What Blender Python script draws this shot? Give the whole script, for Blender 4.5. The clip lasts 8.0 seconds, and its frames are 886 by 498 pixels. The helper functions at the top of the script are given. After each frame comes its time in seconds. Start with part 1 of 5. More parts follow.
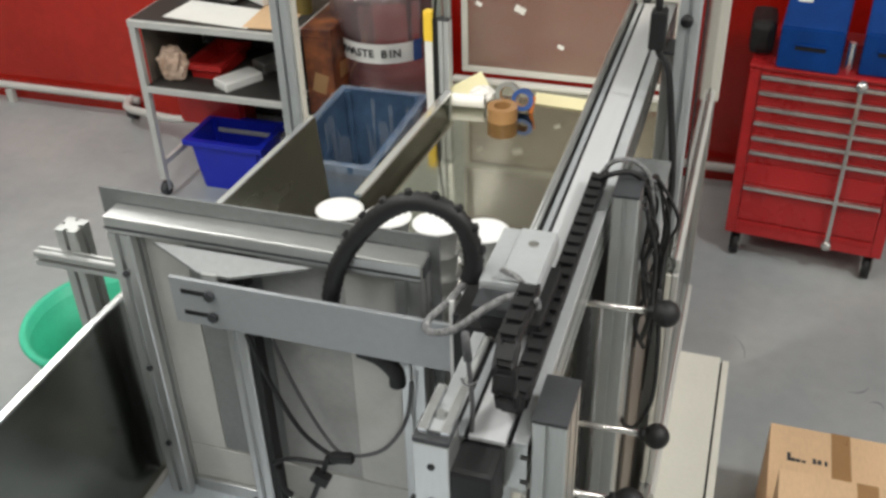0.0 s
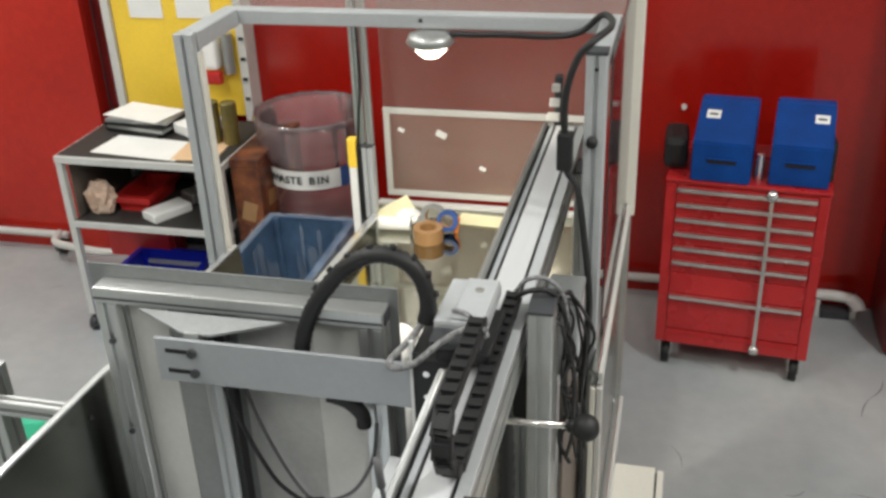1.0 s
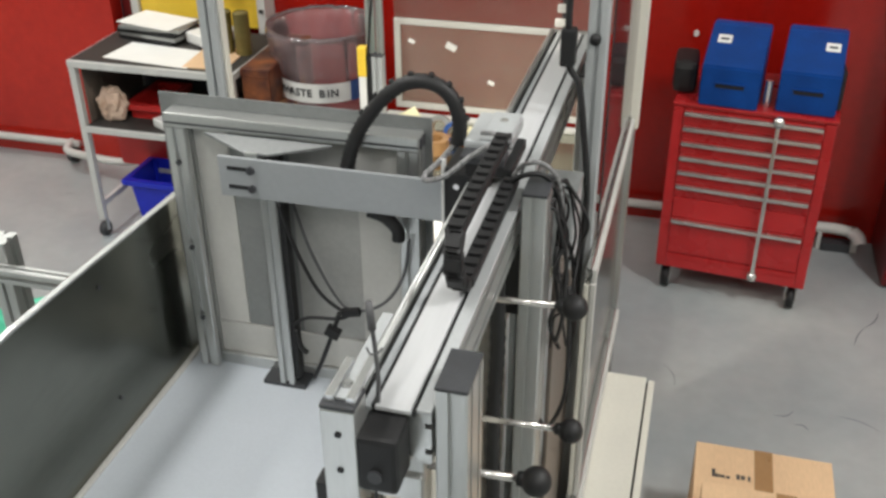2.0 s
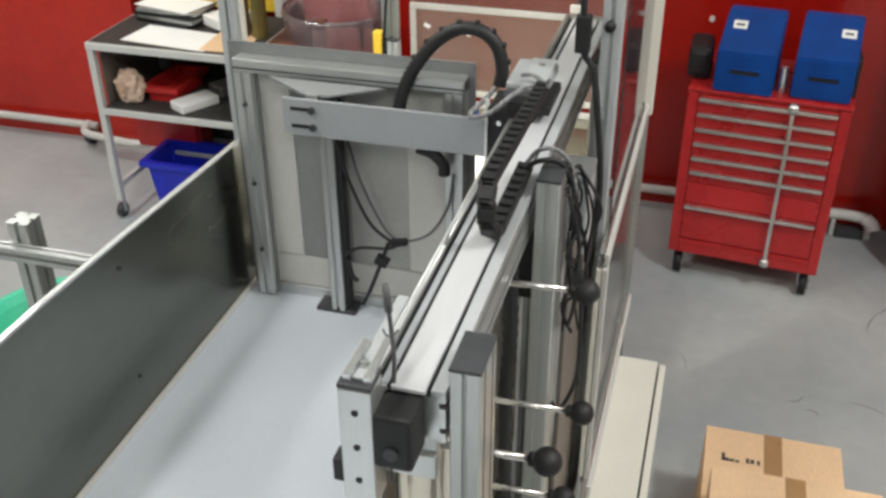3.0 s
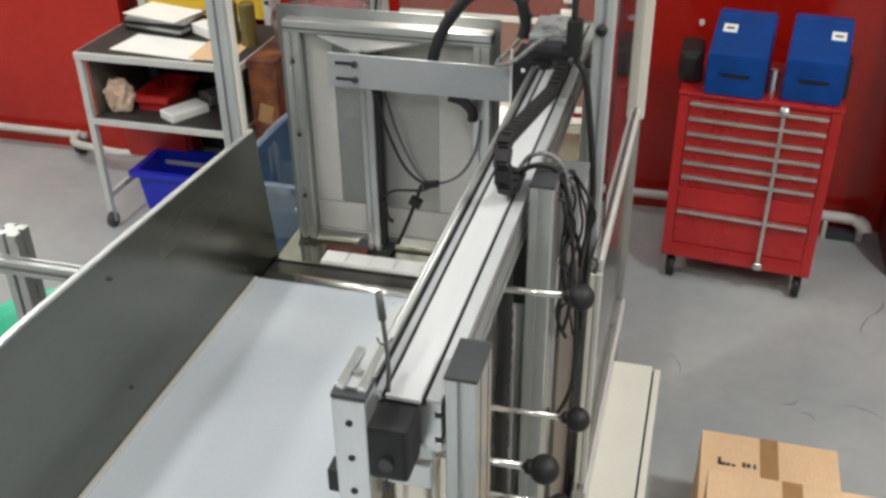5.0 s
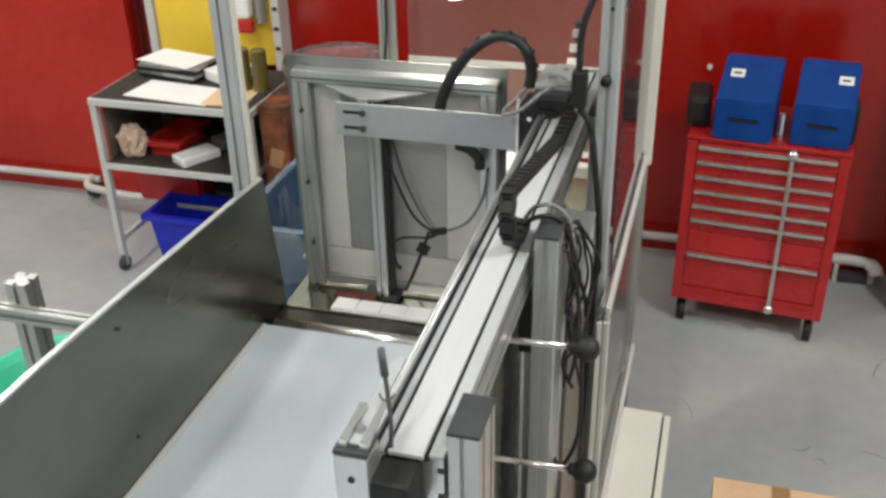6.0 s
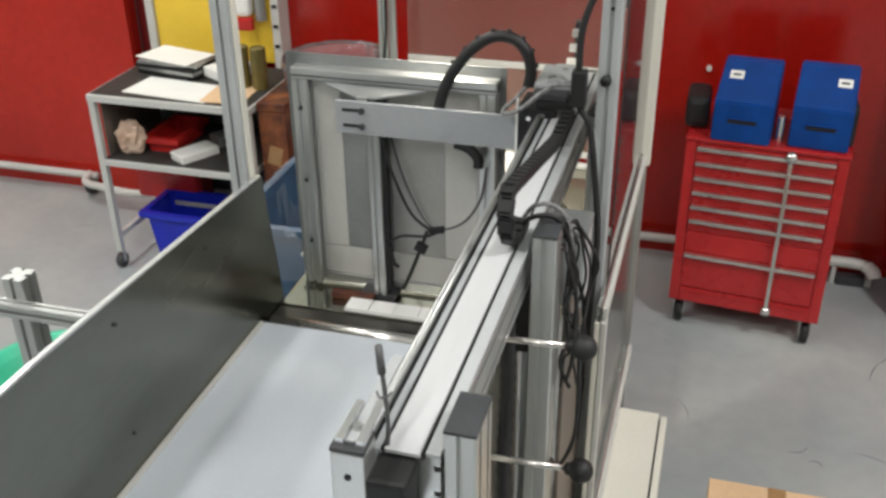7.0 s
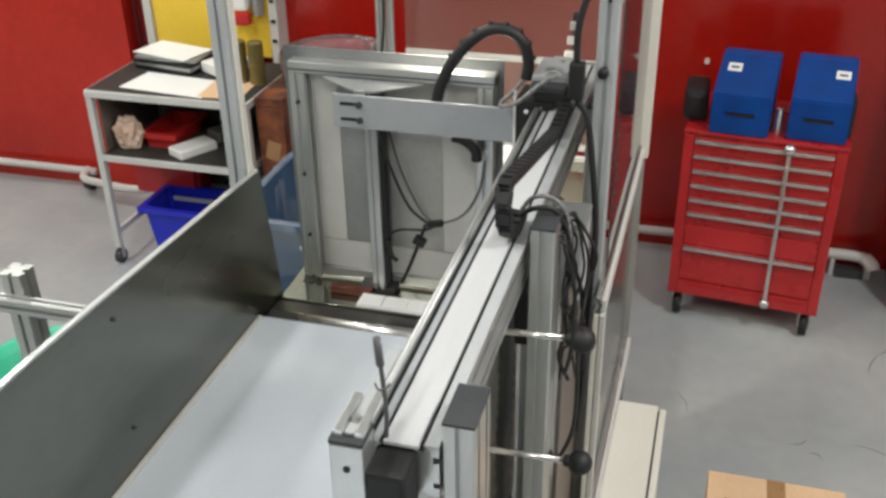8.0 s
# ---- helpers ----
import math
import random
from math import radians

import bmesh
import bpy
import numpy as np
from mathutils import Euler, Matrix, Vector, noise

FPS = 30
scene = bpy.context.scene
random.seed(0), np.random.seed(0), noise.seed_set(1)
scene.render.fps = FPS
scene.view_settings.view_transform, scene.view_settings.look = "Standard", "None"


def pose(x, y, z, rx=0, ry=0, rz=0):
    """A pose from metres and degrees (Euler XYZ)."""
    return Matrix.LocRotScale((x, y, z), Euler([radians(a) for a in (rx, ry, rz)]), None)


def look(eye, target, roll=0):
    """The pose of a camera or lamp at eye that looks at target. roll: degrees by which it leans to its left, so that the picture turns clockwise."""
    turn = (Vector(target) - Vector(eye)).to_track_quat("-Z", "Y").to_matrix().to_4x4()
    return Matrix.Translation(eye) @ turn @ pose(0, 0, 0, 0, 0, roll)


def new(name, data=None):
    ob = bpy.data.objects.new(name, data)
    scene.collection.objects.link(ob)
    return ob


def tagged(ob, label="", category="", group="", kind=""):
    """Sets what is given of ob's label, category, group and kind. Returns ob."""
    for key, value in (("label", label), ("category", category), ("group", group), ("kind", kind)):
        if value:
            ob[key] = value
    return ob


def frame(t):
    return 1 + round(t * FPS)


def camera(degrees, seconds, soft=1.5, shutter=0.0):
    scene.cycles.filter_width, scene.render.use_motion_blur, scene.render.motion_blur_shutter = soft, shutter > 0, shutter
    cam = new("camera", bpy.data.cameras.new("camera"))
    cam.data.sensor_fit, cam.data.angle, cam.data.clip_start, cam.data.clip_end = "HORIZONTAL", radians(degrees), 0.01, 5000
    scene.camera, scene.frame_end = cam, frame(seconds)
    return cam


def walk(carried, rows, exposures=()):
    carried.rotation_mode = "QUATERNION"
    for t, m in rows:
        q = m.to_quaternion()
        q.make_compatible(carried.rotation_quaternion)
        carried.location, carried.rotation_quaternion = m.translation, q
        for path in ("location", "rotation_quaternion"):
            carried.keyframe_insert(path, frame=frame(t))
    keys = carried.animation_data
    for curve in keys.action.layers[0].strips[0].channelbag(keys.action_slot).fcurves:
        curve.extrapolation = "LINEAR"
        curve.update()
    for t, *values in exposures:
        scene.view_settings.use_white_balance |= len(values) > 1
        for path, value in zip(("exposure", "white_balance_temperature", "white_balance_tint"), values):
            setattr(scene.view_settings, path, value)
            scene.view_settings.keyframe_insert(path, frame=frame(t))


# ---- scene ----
cam = camera(48.4, 8.0, soft=2.9)

PATH = [
    (0.0, -0.100, 0.098, 2.458, 56.18, 1.51, 17.57),
    (0.5, -0.070, 0.097, 2.458, 58.54, 2.36, 15.45),
    (0.7, -0.056, 0.081, 2.481, 61.02, 2.62, 14.36),
    (1.0, -0.053, 0.094, 2.475, 62.95, 1.96, 13.42),
    (1.5, -0.046, 0.090, 2.487, 62.37, 1.80, 13.88),
    (1.7, -0.035, 0.061, 2.482, 61.01, 1.31, 14.35),
    (1.9, -0.015, 0.010, 2.435, 59.97, 0.52, 14.76),
    (2.0, -0.011, 0.005, 2.404, 59.58, 0.36, 14.94),
    (2.2, -0.014, -0.021, 2.395, 58.54, -0.26, 15.90),
    (3.3, -0.006, -0.017, 2.426, 58.67, 0.68, 15.48),
    (3.5, -0.006, -0.009, 2.412, 58.99, 0.75, 15.14),
    (4.0, -0.008, -0.004, 2.414, 59.20, 0.65, 14.88),
    (4.2, -0.008, -0.015, 2.432, 58.94, 0.51, 15.06),
    (5.3, -0.014, -0.005, 2.409, 59.06, 0.86, 15.18),
    (5.5, -0.008, -0.003, 2.417, 59.74, 0.89, 15.41),
    (6.0, -0.001, 0.001, 2.436, 61.23, 1.10, 15.69),
    (6.5, -0.001, -0.000, 2.433, 61.31, 0.82, 15.93),
    (7.0, -0.002, 0.001, 2.433, 61.22, 0.62, 15.80),
    (7.5, -0.002, -0.000, 2.433, 61.05, 0.58, 15.78),
    (8.0, -0.000, 0.000, 2.429, 60.93, 0.83, 15.62),
]
walk(cam, [(t, pose(*p)) for t, *p in PATH], exposures=[(0.0, -0.2), (0.5, -0.14), (1.0, -0.03), (2.0, 0.0), (8.0, 0.0)])

# ---- world and large lights ----
world = bpy.data.worlds.new("world")
scene.world = world
world.use_nodes = True
world.node_tree.nodes["Background"].inputs[0].default_value = (0.9, 0.95, 1.0, 1)
world.node_tree.nodes["Background"].inputs[1].default_value = 0.02
LIGHT_POWER = 49.5
scene.view_settings.exposure = 0.0


# ---- materials ----
def material(name, color, rough=0.5, metal=0.0, vary=0.12, scale=6.0, grain=120.0, bump=0.06, stretch=(1, 1, 1),
             spec=0.5, alpha=1.0, second=None, patch=0.5, emit=0.0, random_tone=0.0, transmission=0.0, coat=0.0):
    m = bpy.data.materials.new(name)
    m.use_nodes = True
    n, l = m.node_tree.nodes, m.node_tree.links
    b = n["Principled BSDF"]
    tc = n.new("ShaderNodeTexCoord")
    mp = n.new("ShaderNodeMapping")
    mp.inputs["Scale"].default_value = stretch
    l.new(tc.outputs["Object"], mp.inputs["Vector"])
    big = n.new("ShaderNodeTexNoise")
    big.inputs["Scale"].default_value, big.inputs["Detail"].default_value = scale, 6
    fine = n.new("ShaderNodeTexNoise")
    fine.inputs["Scale"].default_value, fine.inputs["Detail"].default_value = grain, 4
    l.new(mp.outputs[0], big.inputs["Vector"])
    l.new(mp.outputs[0], fine.inputs["Vector"])
    ramp = n.new("ShaderNodeValToRGB")
    ramp.color_ramp.elements[0].position, ramp.color_ramp.elements[1].position = 0.5 - patch / 2, 0.5 + patch / 2
    low = second or tuple(c * (1 - vary) for c in color)
    ramp.color_ramp.elements[0].color = (*low, 1)
    ramp.color_ramp.elements[1].color = (*(min(1, c * (1 + vary * 0.5)) for c in color), 1)
    l.new(big.outputs[0], ramp.inputs[0])
    mix = n.new("ShaderNodeMix")
    mix.data_type, mix.blend_type = "RGBA", "MULTIPLY"
    mix.inputs[0].default_value = min(1.0, vary * 2)
    l.new(ramp.outputs[0], mix.inputs[6])
    tone = n.new("ShaderNodeMapRange")
    tone.inputs[1].default_value, tone.inputs[2].default_value = 0.3, 0.7
    tone.inputs[3].default_value, tone.inputs[4].default_value = 0.75, 1.1
    l.new(fine.outputs[0], tone.inputs[0])
    l.new(tone.outputs[0], mix.inputs[7])
    last = mix.outputs[2]
    if random_tone:
        info = n.new("ShaderNodeObjectInfo")
        r2 = n.new("ShaderNodeMapRange")
        r2.inputs[3].default_value, r2.inputs[4].default_value = 1 - random_tone, 1 + random_tone
        l.new(info.outputs["Random"], r2.inputs[0])
        m2 = n.new("ShaderNodeMix")
        m2.data_type, m2.blend_type = "RGBA", "MULTIPLY"
        m2.inputs[0].default_value = 1
        l.new(last, m2.inputs[6])
        l.new(r2.outputs[0], m2.inputs[7])
        last = m2.outputs[2]
    l.new(last, b.inputs["Base Color"])
    rr = n.new("ShaderNodeMapRange")
    rr.inputs[3].default_value, rr.inputs[4].default_value = max(0.02, rough - 0.1), min(1, rough + 0.1)
    l.new(big.outputs[0], rr.inputs[0])
    l.new(rr.outputs[0], b.inputs["Roughness"])
    b.inputs["Metallic"].default_value = metal
    b.inputs["Specular IOR Level"].default_value = spec
    b.inputs["Alpha"].default_value = alpha
    b.inputs["Transmission Weight"].default_value = transmission
    b.inputs["Coat Weight"].default_value = coat
    if emit:
        b.inputs["Emission Color"].default_value = (*color, 1)
        b.inputs["Emission Strength"].default_value = emit
    if bump:
        bp = n.new("ShaderNodeBump")
        bp.inputs["Strength"].default_value, bp.inputs["Distance"].default_value = bump, 0.002
        l.new(fine.outputs[0], bp.inputs["Height"])
        l.new(bp.outputs[0], b.inputs["Normal"])
    return m


FLOOR = material("grey epoxy floor", (0.400, 0.418, 0.412), 0.36, vary=0.12, scale=1.5, grain=14, second=(0.295, 0.332, 0.345), patch=0.42, bump=0.015)
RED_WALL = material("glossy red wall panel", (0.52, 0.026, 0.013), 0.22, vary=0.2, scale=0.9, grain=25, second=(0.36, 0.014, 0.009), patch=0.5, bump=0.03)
# The right wall's weaker light is put into this darker copy of the red.
RED_WALL_2 = material("red wall panel in dimmer light", (0.36, 0.010, 0.005), 0.2, vary=0.2, scale=0.9, grain=25, second=(0.26, 0.007, 0.004), patch=0.5, bump=0.03)
SCUFF = material("rubber scuff", (0.17, 0.18, 0.19), 0.5, vary=0.2)
DARK_RED = material("dark red paint", (0.16, 0.012, 0.012), 0.35, vary=0.2, scale=2, grain=40)
CEIL = material("white ceiling", (0.75, 0.75, 0.74), 0.8, vary=0.06, scale=1, grain=30)
PLAIN = material("pale hall wall", (0.56, 0.58, 0.54), 0.7, vary=0.1, scale=0.8, grain=30)
ALU = material("anodised aluminium", (0.62, 0.63, 0.62), 0.34, 0.85, vary=0.08, scale=9, grain=160, stretch=(1, 1, 0.15), bump=0.03)
ALU_Y = material("extruded aluminium", (0.66, 0.67, 0.66), 0.28, 0.9, vary=0.1, scale=9, grain=160, stretch=(1, 0.1, 1), bump=0.03)
GREY_PAINT = material("grey coated profile", (0.48, 0.50, 0.51), 0.42, 0.25, vary=0.08, scale=6, grain=90, bump=0.03)
BRIGHT = material("ground steel strip", (0.80, 0.81, 0.82), 0.22, 0.85, vary=0.06, scale=14, grain=150, stretch=(1, 0.08, 1), bump=0.02)
STRIP = material("pale anodised strip", (0.64, 0.65, 0.665), 0.35, 0.25, vary=0.06, scale=14, grain=150, stretch=(1, 0.08, 1), bump=0.02)
STEEL = material("brushed stainless sheet", (0.215, 0.22, 0.197), 0.25, 1.0, vary=0.12, scale=2.5, grain=60, stretch=(1, 0.3, 1), second=(0.165, 0.17, 0.148), bump=0.004)
EDGE = material("dark steel plate", (0.13, 0.125, 0.115), 0.3, 0.9, vary=0.2, scale=6, grain=90)
BROWNISH = material("brown-grey plate", (0.20, 0.17, 0.145), 0.45, 0.3, vary=0.2, scale=5, grain=80)
BACKSHEET = material("dull grey sheet", (0.24, 0.25, 0.25), 0.5, 0.4, vary=0.15, scale=5, grain=90)
GREYDARK = material("dark grey cable", (0.10, 0.10, 0.105), 0.5, vary=0.2, scale=30)
PALEGREY = material("pale grey panel", (0.42, 0.42, 0.40), 0.42, 0.15, vary=0.14, scale=5, grain=90)
GATEGREY = material("matt grey panel", (0.29, 0.30, 0.295), 0.42, 0.25, vary=0.14, scale=5, grain=90)
MIRROR = material("polished stainless table", (0.47, 0.47, 0.40), 0.05, 1.0, vary=0.14, scale=3, grain=60, bump=0.005)
ARMGREY = material("mid-grey coated arm", (0.37, 0.39, 0.405), 0.45, 0.2, vary=0.08, scale=6, grain=90, bump=0.03)
SHEET = material("grey sheet metal", (0.42, 0.43, 0.42), 0.38, 0.7, vary=0.14, scale=5, grain=90, bump=0.03)
BELT = material("pale conveyor belt", (0.60, 0.645, 0.70), 0.66, vary=0.07, scale=3.0, grain=150, second=(0.54, 0.585, 0.635), bump=0.05)
BLACK = material("black plastic", (0.009, 0.009, 0.010), 0.58, vary=0.3, scale=20, grain=150)
RUBBER = material("black cable jacket", (0.012, 0.012, 0.013), 0.55, vary=0.3, scale=30, grain=150)
DARKCAP = material("dark grey end cap", (0.045, 0.047, 0.052), 0.5, vary=0.2, scale=20, grain=200)
GREYCABLE = material("grey woven cable sleeve", (0.30, 0.30, 0.30), 0.65, vary=0.5, scale=130, grain=400, second=(0.07, 0.07, 0.075), patch=0.5)
PANEL = material("off-white panel", (0.58, 0.575, 0.545), 0.45, vary=0.08, scale=5, grain=90, bump=0.03)
CREAM = material("cream steel cover", (0.74, 0.72, 0.64), 0.42, vary=0.07, scale=3, grain=80, bump=0.02)
TOOLRED = material("red tool cabinet paint", (0.44, 0.020, 0.022), 0.28, vary=0.14, scale=5, grain=120, second=(0.36, 0.014, 0.016), bump=0.02)
CHROME = material("satin chrome", (0.72, 0.70, 0.68), 0.24, 0.9, vary=0.15, scale=20, grain=120)
BLUE = material("blue enamel", (0.002, 0.052, 0.25), 0.45, spec=0.22, vary=0.2, scale=8, grain=120, second=(0.002, 0.034, 0.18), bump=0.02)
BLUEBIN = material("blue crate plastic", (0.014, 0.030, 0.58), 0.35, vary=0.15, scale=6, grain=100)
LINER = material("grey-blue bin plastic", (0.055, 0.100, 0.175), 0.35, vary=0.3, scale=7, grain=60, second=(0.032, 0.062, 0.115), patch=0.35, bump=0.15)
FOIL = material("clear plastic liner", (0.80, 0.84, 0.90), 0.15, vary=0.1, scale=9, grain=40, alpha=0.10, bump=0.6)
CARD = material("brown corrugated cardboard", (0.74, 0.505, 0.305), 0.75, vary=0.16, scale=4, grain=160, stretch=(1, 0.2, 1), bump=0.06)
TAPE = material("brown parcel tape", (0.36, 0.20, 0.085), 0.3, vary=0.12, scale=8, grain=80)
OLDCARD = material("dark brown box", (0.21, 0.065, 0.020), 0.5, vary=0.4, scale=9, grain=60, second=(0.06, 0.014, 0.010), patch=0.25)
PAPER = material("white paper", (0.82, 0.82, 0.80), 0.65, vary=0.04, scale=9, grain=90, bump=0.02)
YELLOWPAPER = material("pale yellow paper", (0.80, 0.75, 0.48), 0.65, vary=0.05, scale=9, grain=90)
YELLOW = material("yellow cabinet paint", (0.93, 0.63, 0.06), 0.4, vary=0.1, scale=4, grain=70)
OLIVE = material("olive tin", (0.20, 0.16, 0.05), 0.35, 0.3, vary=0.3, scale=9, grain=90)
GREEN = material("mint green tub plastic", (0.055, 0.52, 0.32), 0.4, vary=0.12, scale=5, grain=90)
WHITE = material("white plastic", (0.84, 0.84, 0.82), 0.35, vary=0.04, scale=9, grain=90, bump=0.02)
REDPL = material("red plastic", (0.50, 0.02, 0.018), 0.35, vary=0.15, scale=6, grain=90)
BLUEPL = material("blue printed label", (0.03, 0.09, 0.30), 0.4, vary=0.2, scale=20, grain=90)
ORANGE = material("orange label", (0.65, 0.18, 0.02), 0.4, vary=0.2, scale=20, grain=90)
SMOKE = material("scuffed polycarbonate", (0.48, 0.42, 0.39), 0.12, vary=0.15, scale=2, grain=20, alpha=0.20, bump=0.03)
SKINNY = material("beige wrapping", (0.80, 0.62, 0.50), 0.6, vary=0.3, scale=14, grain=90, second=(0.40, 0.24, 0.16))


def clear_sheet(name, tint, haze, rough, film=(0.55, 0.53, 0.50)):
    """Clear plastic sheet: see-through, with a mirror gloss that grows at grazing view and a little haze."""
    m = bpy.data.materials.new(name)
    m.use_nodes = True
    n, l = m.node_tree.nodes, m.node_tree.links
    b = n["Principled BSDF"]
    b.inputs["Base Color"].default_value = (*film, 1)
    b.inputs["Roughness"].default_value = 0.4
    see, gloss, fresnel = n.new("ShaderNodeBsdfTransparent"), n.new("ShaderNodeBsdfGlossy"), n.new("ShaderNodeFresnel")
    see.inputs["Color"].default_value = (*tint, 1)
    gloss.inputs["Roughness"].default_value = rough
    fresnel.inputs["IOR"].default_value = 1.45
    smear = n.new("ShaderNodeTexNoise")
    smear.inputs["Scale"].default_value, smear.inputs["Detail"].default_value = 5, 3
    amount = n.new("ShaderNodeMapRange")
    amount.inputs[3].default_value, amount.inputs[4].default_value = haze * 0.7, haze * 1.3
    l.new(smear.outputs[0], amount.inputs[0])
    body, top = n.new("ShaderNodeMixShader"), n.new("ShaderNodeMixShader")
    l.new(amount.outputs[0], body.inputs[0])
    l.new(see.outputs[0], body.inputs[1])
    l.new(b.outputs[0], body.inputs[2])
    l.new(fresnel.outputs[0], top.inputs[0])
    l.new(body.outputs[0], top.inputs[1])
    l.new(gloss.outputs[0], top.inputs[2])
    l.new(top.outputs[0], n["Material Output"].inputs["Surface"])
    return m


# The pink film tone puts pinkish reflections into the side sheet's haze.
PANE = clear_sheet("clear side sheet", (0.93, 0.93, 0.93), 0.16, 0.05, (0.50, 0.36, 0.36))
REARPANE = clear_sheet("hazy rear sheet", (0.88, 0.86, 0.84), 0.17, 0.14, (0.40, 0.30, 0.26))
SCUFFED = clear_sheet("scuffed side sheet", (0.90, 0.89, 0.87), 0.22, 0.14)
HAZY = clear_sheet("hazy clear sheet", (0.88, 0.85, 0.81), 0.30, 0.16, (0.46, 0.38, 0.32))
BINSHEET = clear_sheet("clear bin plastic", (1.0, 0.97, 0.97), 0.17, 0.14, (0.70, 0.40, 0.42))
BAGFILM = clear_sheet("bin bag film", (0.96, 0.92, 0.93), 0.16, 0.12, (0.78, 0.60, 0.62))
TROLLEY = material("light grey trolley tube", (0.62, 0.62, 0.60), 0.38, 0.15, vary=0.08, scale=8, grain=90, bump=0.03)
# Mat colour taken nearly to black: the shade between the trolley shelves is in it.
SHADED_MAT = material("trolley mat darkened for shade", (0.032, 0.029, 0.027), 0.6, vary=0.2, scale=5, grain=80)
TUBEGLOW = material("lamp diffuser", (1.0, 0.98, 0.94), 0.5, vary=0.0, bump=0, emit=7.0)
FLOODGLOW = material("flood lamp glass", (1.0, 0.93, 0.80), 0.4, vary=0.0, bump=0, emit=9.0)


# ---- builders ----
ORIGIN = {}


def thing(name, at, label, category, group="", kind=""):
    ob = new(name)
    ob.empty_display_size = 0.05
    ob.location = at
    ORIGIN[ob.name] = Vector(at)
    return tagged(ob, label, category, group, kind)


def part(name, bm, mat, parent=None, label="", smooth=False):
    """One mesh object; its vertices are given in world metres."""
    base = ORIGIN[parent.name] if parent else Vector((0, 0, 0))
    me = bpy.data.meshes.new(name)
    bmesh.ops.translate(bm, verts=bm.verts, vec=-base)
    bmesh.ops.recalc_face_normals(bm, faces=bm.faces)
    bm.to_mesh(me)
    bm.free()
    me.materials.append(mat)
    if smooth:
        me.shade_smooth()
    ob = new(name, me)
    if parent:
        ob.parent = parent
        ORIGIN[ob.name] = base
    else:
        ORIGIN[ob.name] = Vector((0, 0, 0))
    return tagged(ob, label)


def box(x0, x1, y0, y1, z0, z1, bevel=0.0, bm=None):
    bm = bm or bmesh.new()
    got = bmesh.ops.create_cube(bm, size=1)["verts"]
    for v in got:
        v.co = Vector((x0 + (v.co.x + 0.5) * (x1 - x0), y0 + (v.co.y + 0.5) * (y1 - y0), z0 + (v.co.z + 0.5) * (z1 - z0)))
    if bevel:
        edges = list({e for v in got for e in v.link_edges})
        bmesh.ops.bevel(bm, geom=edges, offset=bevel, segments=2, profile=0.6, affect="EDGES")
    return bm


def turned(bm, m):
    bmesh.ops.transform(bm, matrix=m, verts=bm.verts)
    return bm


def rod(a, b, r, r2=None, seg=16, bm=None):
    bm = bm or bmesh.new()
    a, b = Vector(a), Vector(b)
    m = Matrix.Translation((a + b) / 2) @ (b - a).to_track_quat("Z", "Y").to_matrix().to_4x4()
    bmesh.ops.create_cone(bm, cap_ends=True, segments=seg, radius1=r, radius2=r if r2 is None else r2, depth=(b - a).length, matrix=m)
    return bm


def ball(c, r, bm=None):
    bm = bm or bmesh.new()
    bmesh.ops.create_uvsphere(bm, u_segments=20, v_segments=12, radius=r, matrix=Matrix.Translation(c))
    return bm


def smooth_path(points, steps=8):
    pts = [Vector(p) for p in points]
    out = []
    for i in range(len(pts) - 1):
        p0, p1, p2, p3 = pts[max(0, i - 1)], pts[i], pts[i + 1], pts[min(len(pts) - 1, i + 2)]
        for k in range(steps):
            t = k / steps
            out.append(0.5 * ((2 * p1) + (p2 - p0) * t + (2 * p0 - 5 * p1 + 4 * p2 - p3) * t * t + (3 * p1 - p0 - 3 * p2 + p3) * t ** 3))
    return out + [pts[-1]]


def hose(points, r, seg=10, steps=8, ribs=0.0, bm=None):
    """A round cable or tube along a smooth path; ribs: how much every second ring stands out."""
    bm = bm or bmesh.new()
    path = smooth_path(points, steps)
    rings, side = [], None
    for i, p in enumerate(path):
        d = (path[min(i + 1, len(path) - 1)] - path[max(i - 1, 0)]).normalized()
        if side is None:
            side = d.orthogonal().normalized()
        side = (side - d * side.dot(d)).normalized()
        up = d.cross(side)
        rad = r * (1 + (ribs if i % 2 else 0))
        rings.append([bm.verts.new(p + rad * (math.cos(a) * side + math.sin(a) * up)) for a in (2 * math.pi * k / seg for k in range(seg))])
    for a, b in zip(rings, rings[1:]):
        for k in range(seg):
            bm.faces.new((a[k], a[(k + 1) % seg], b[(k + 1) % seg], b[k]))
    bm.faces.new(rings[0])
    bm.faces.new(rings[-1][::-1])
    return bm


def lathe(profile, center, seg=40, bm=None):
    bm = bm or bmesh.new()
    c = Vector(center)
    rings = [[bm.verts.new(c + Vector((r * math.cos(2 * math.pi * k / seg), r * math.sin(2 * math.pi * k / seg), z))) for k in range(seg)] for r, z in profile]
    for a, b in zip(rings, rings[1:]):
        for k in range(seg):
            bm.faces.new((a[k], a[(k + 1) % seg], b[(k + 1) % seg], b[k]))
    return bm


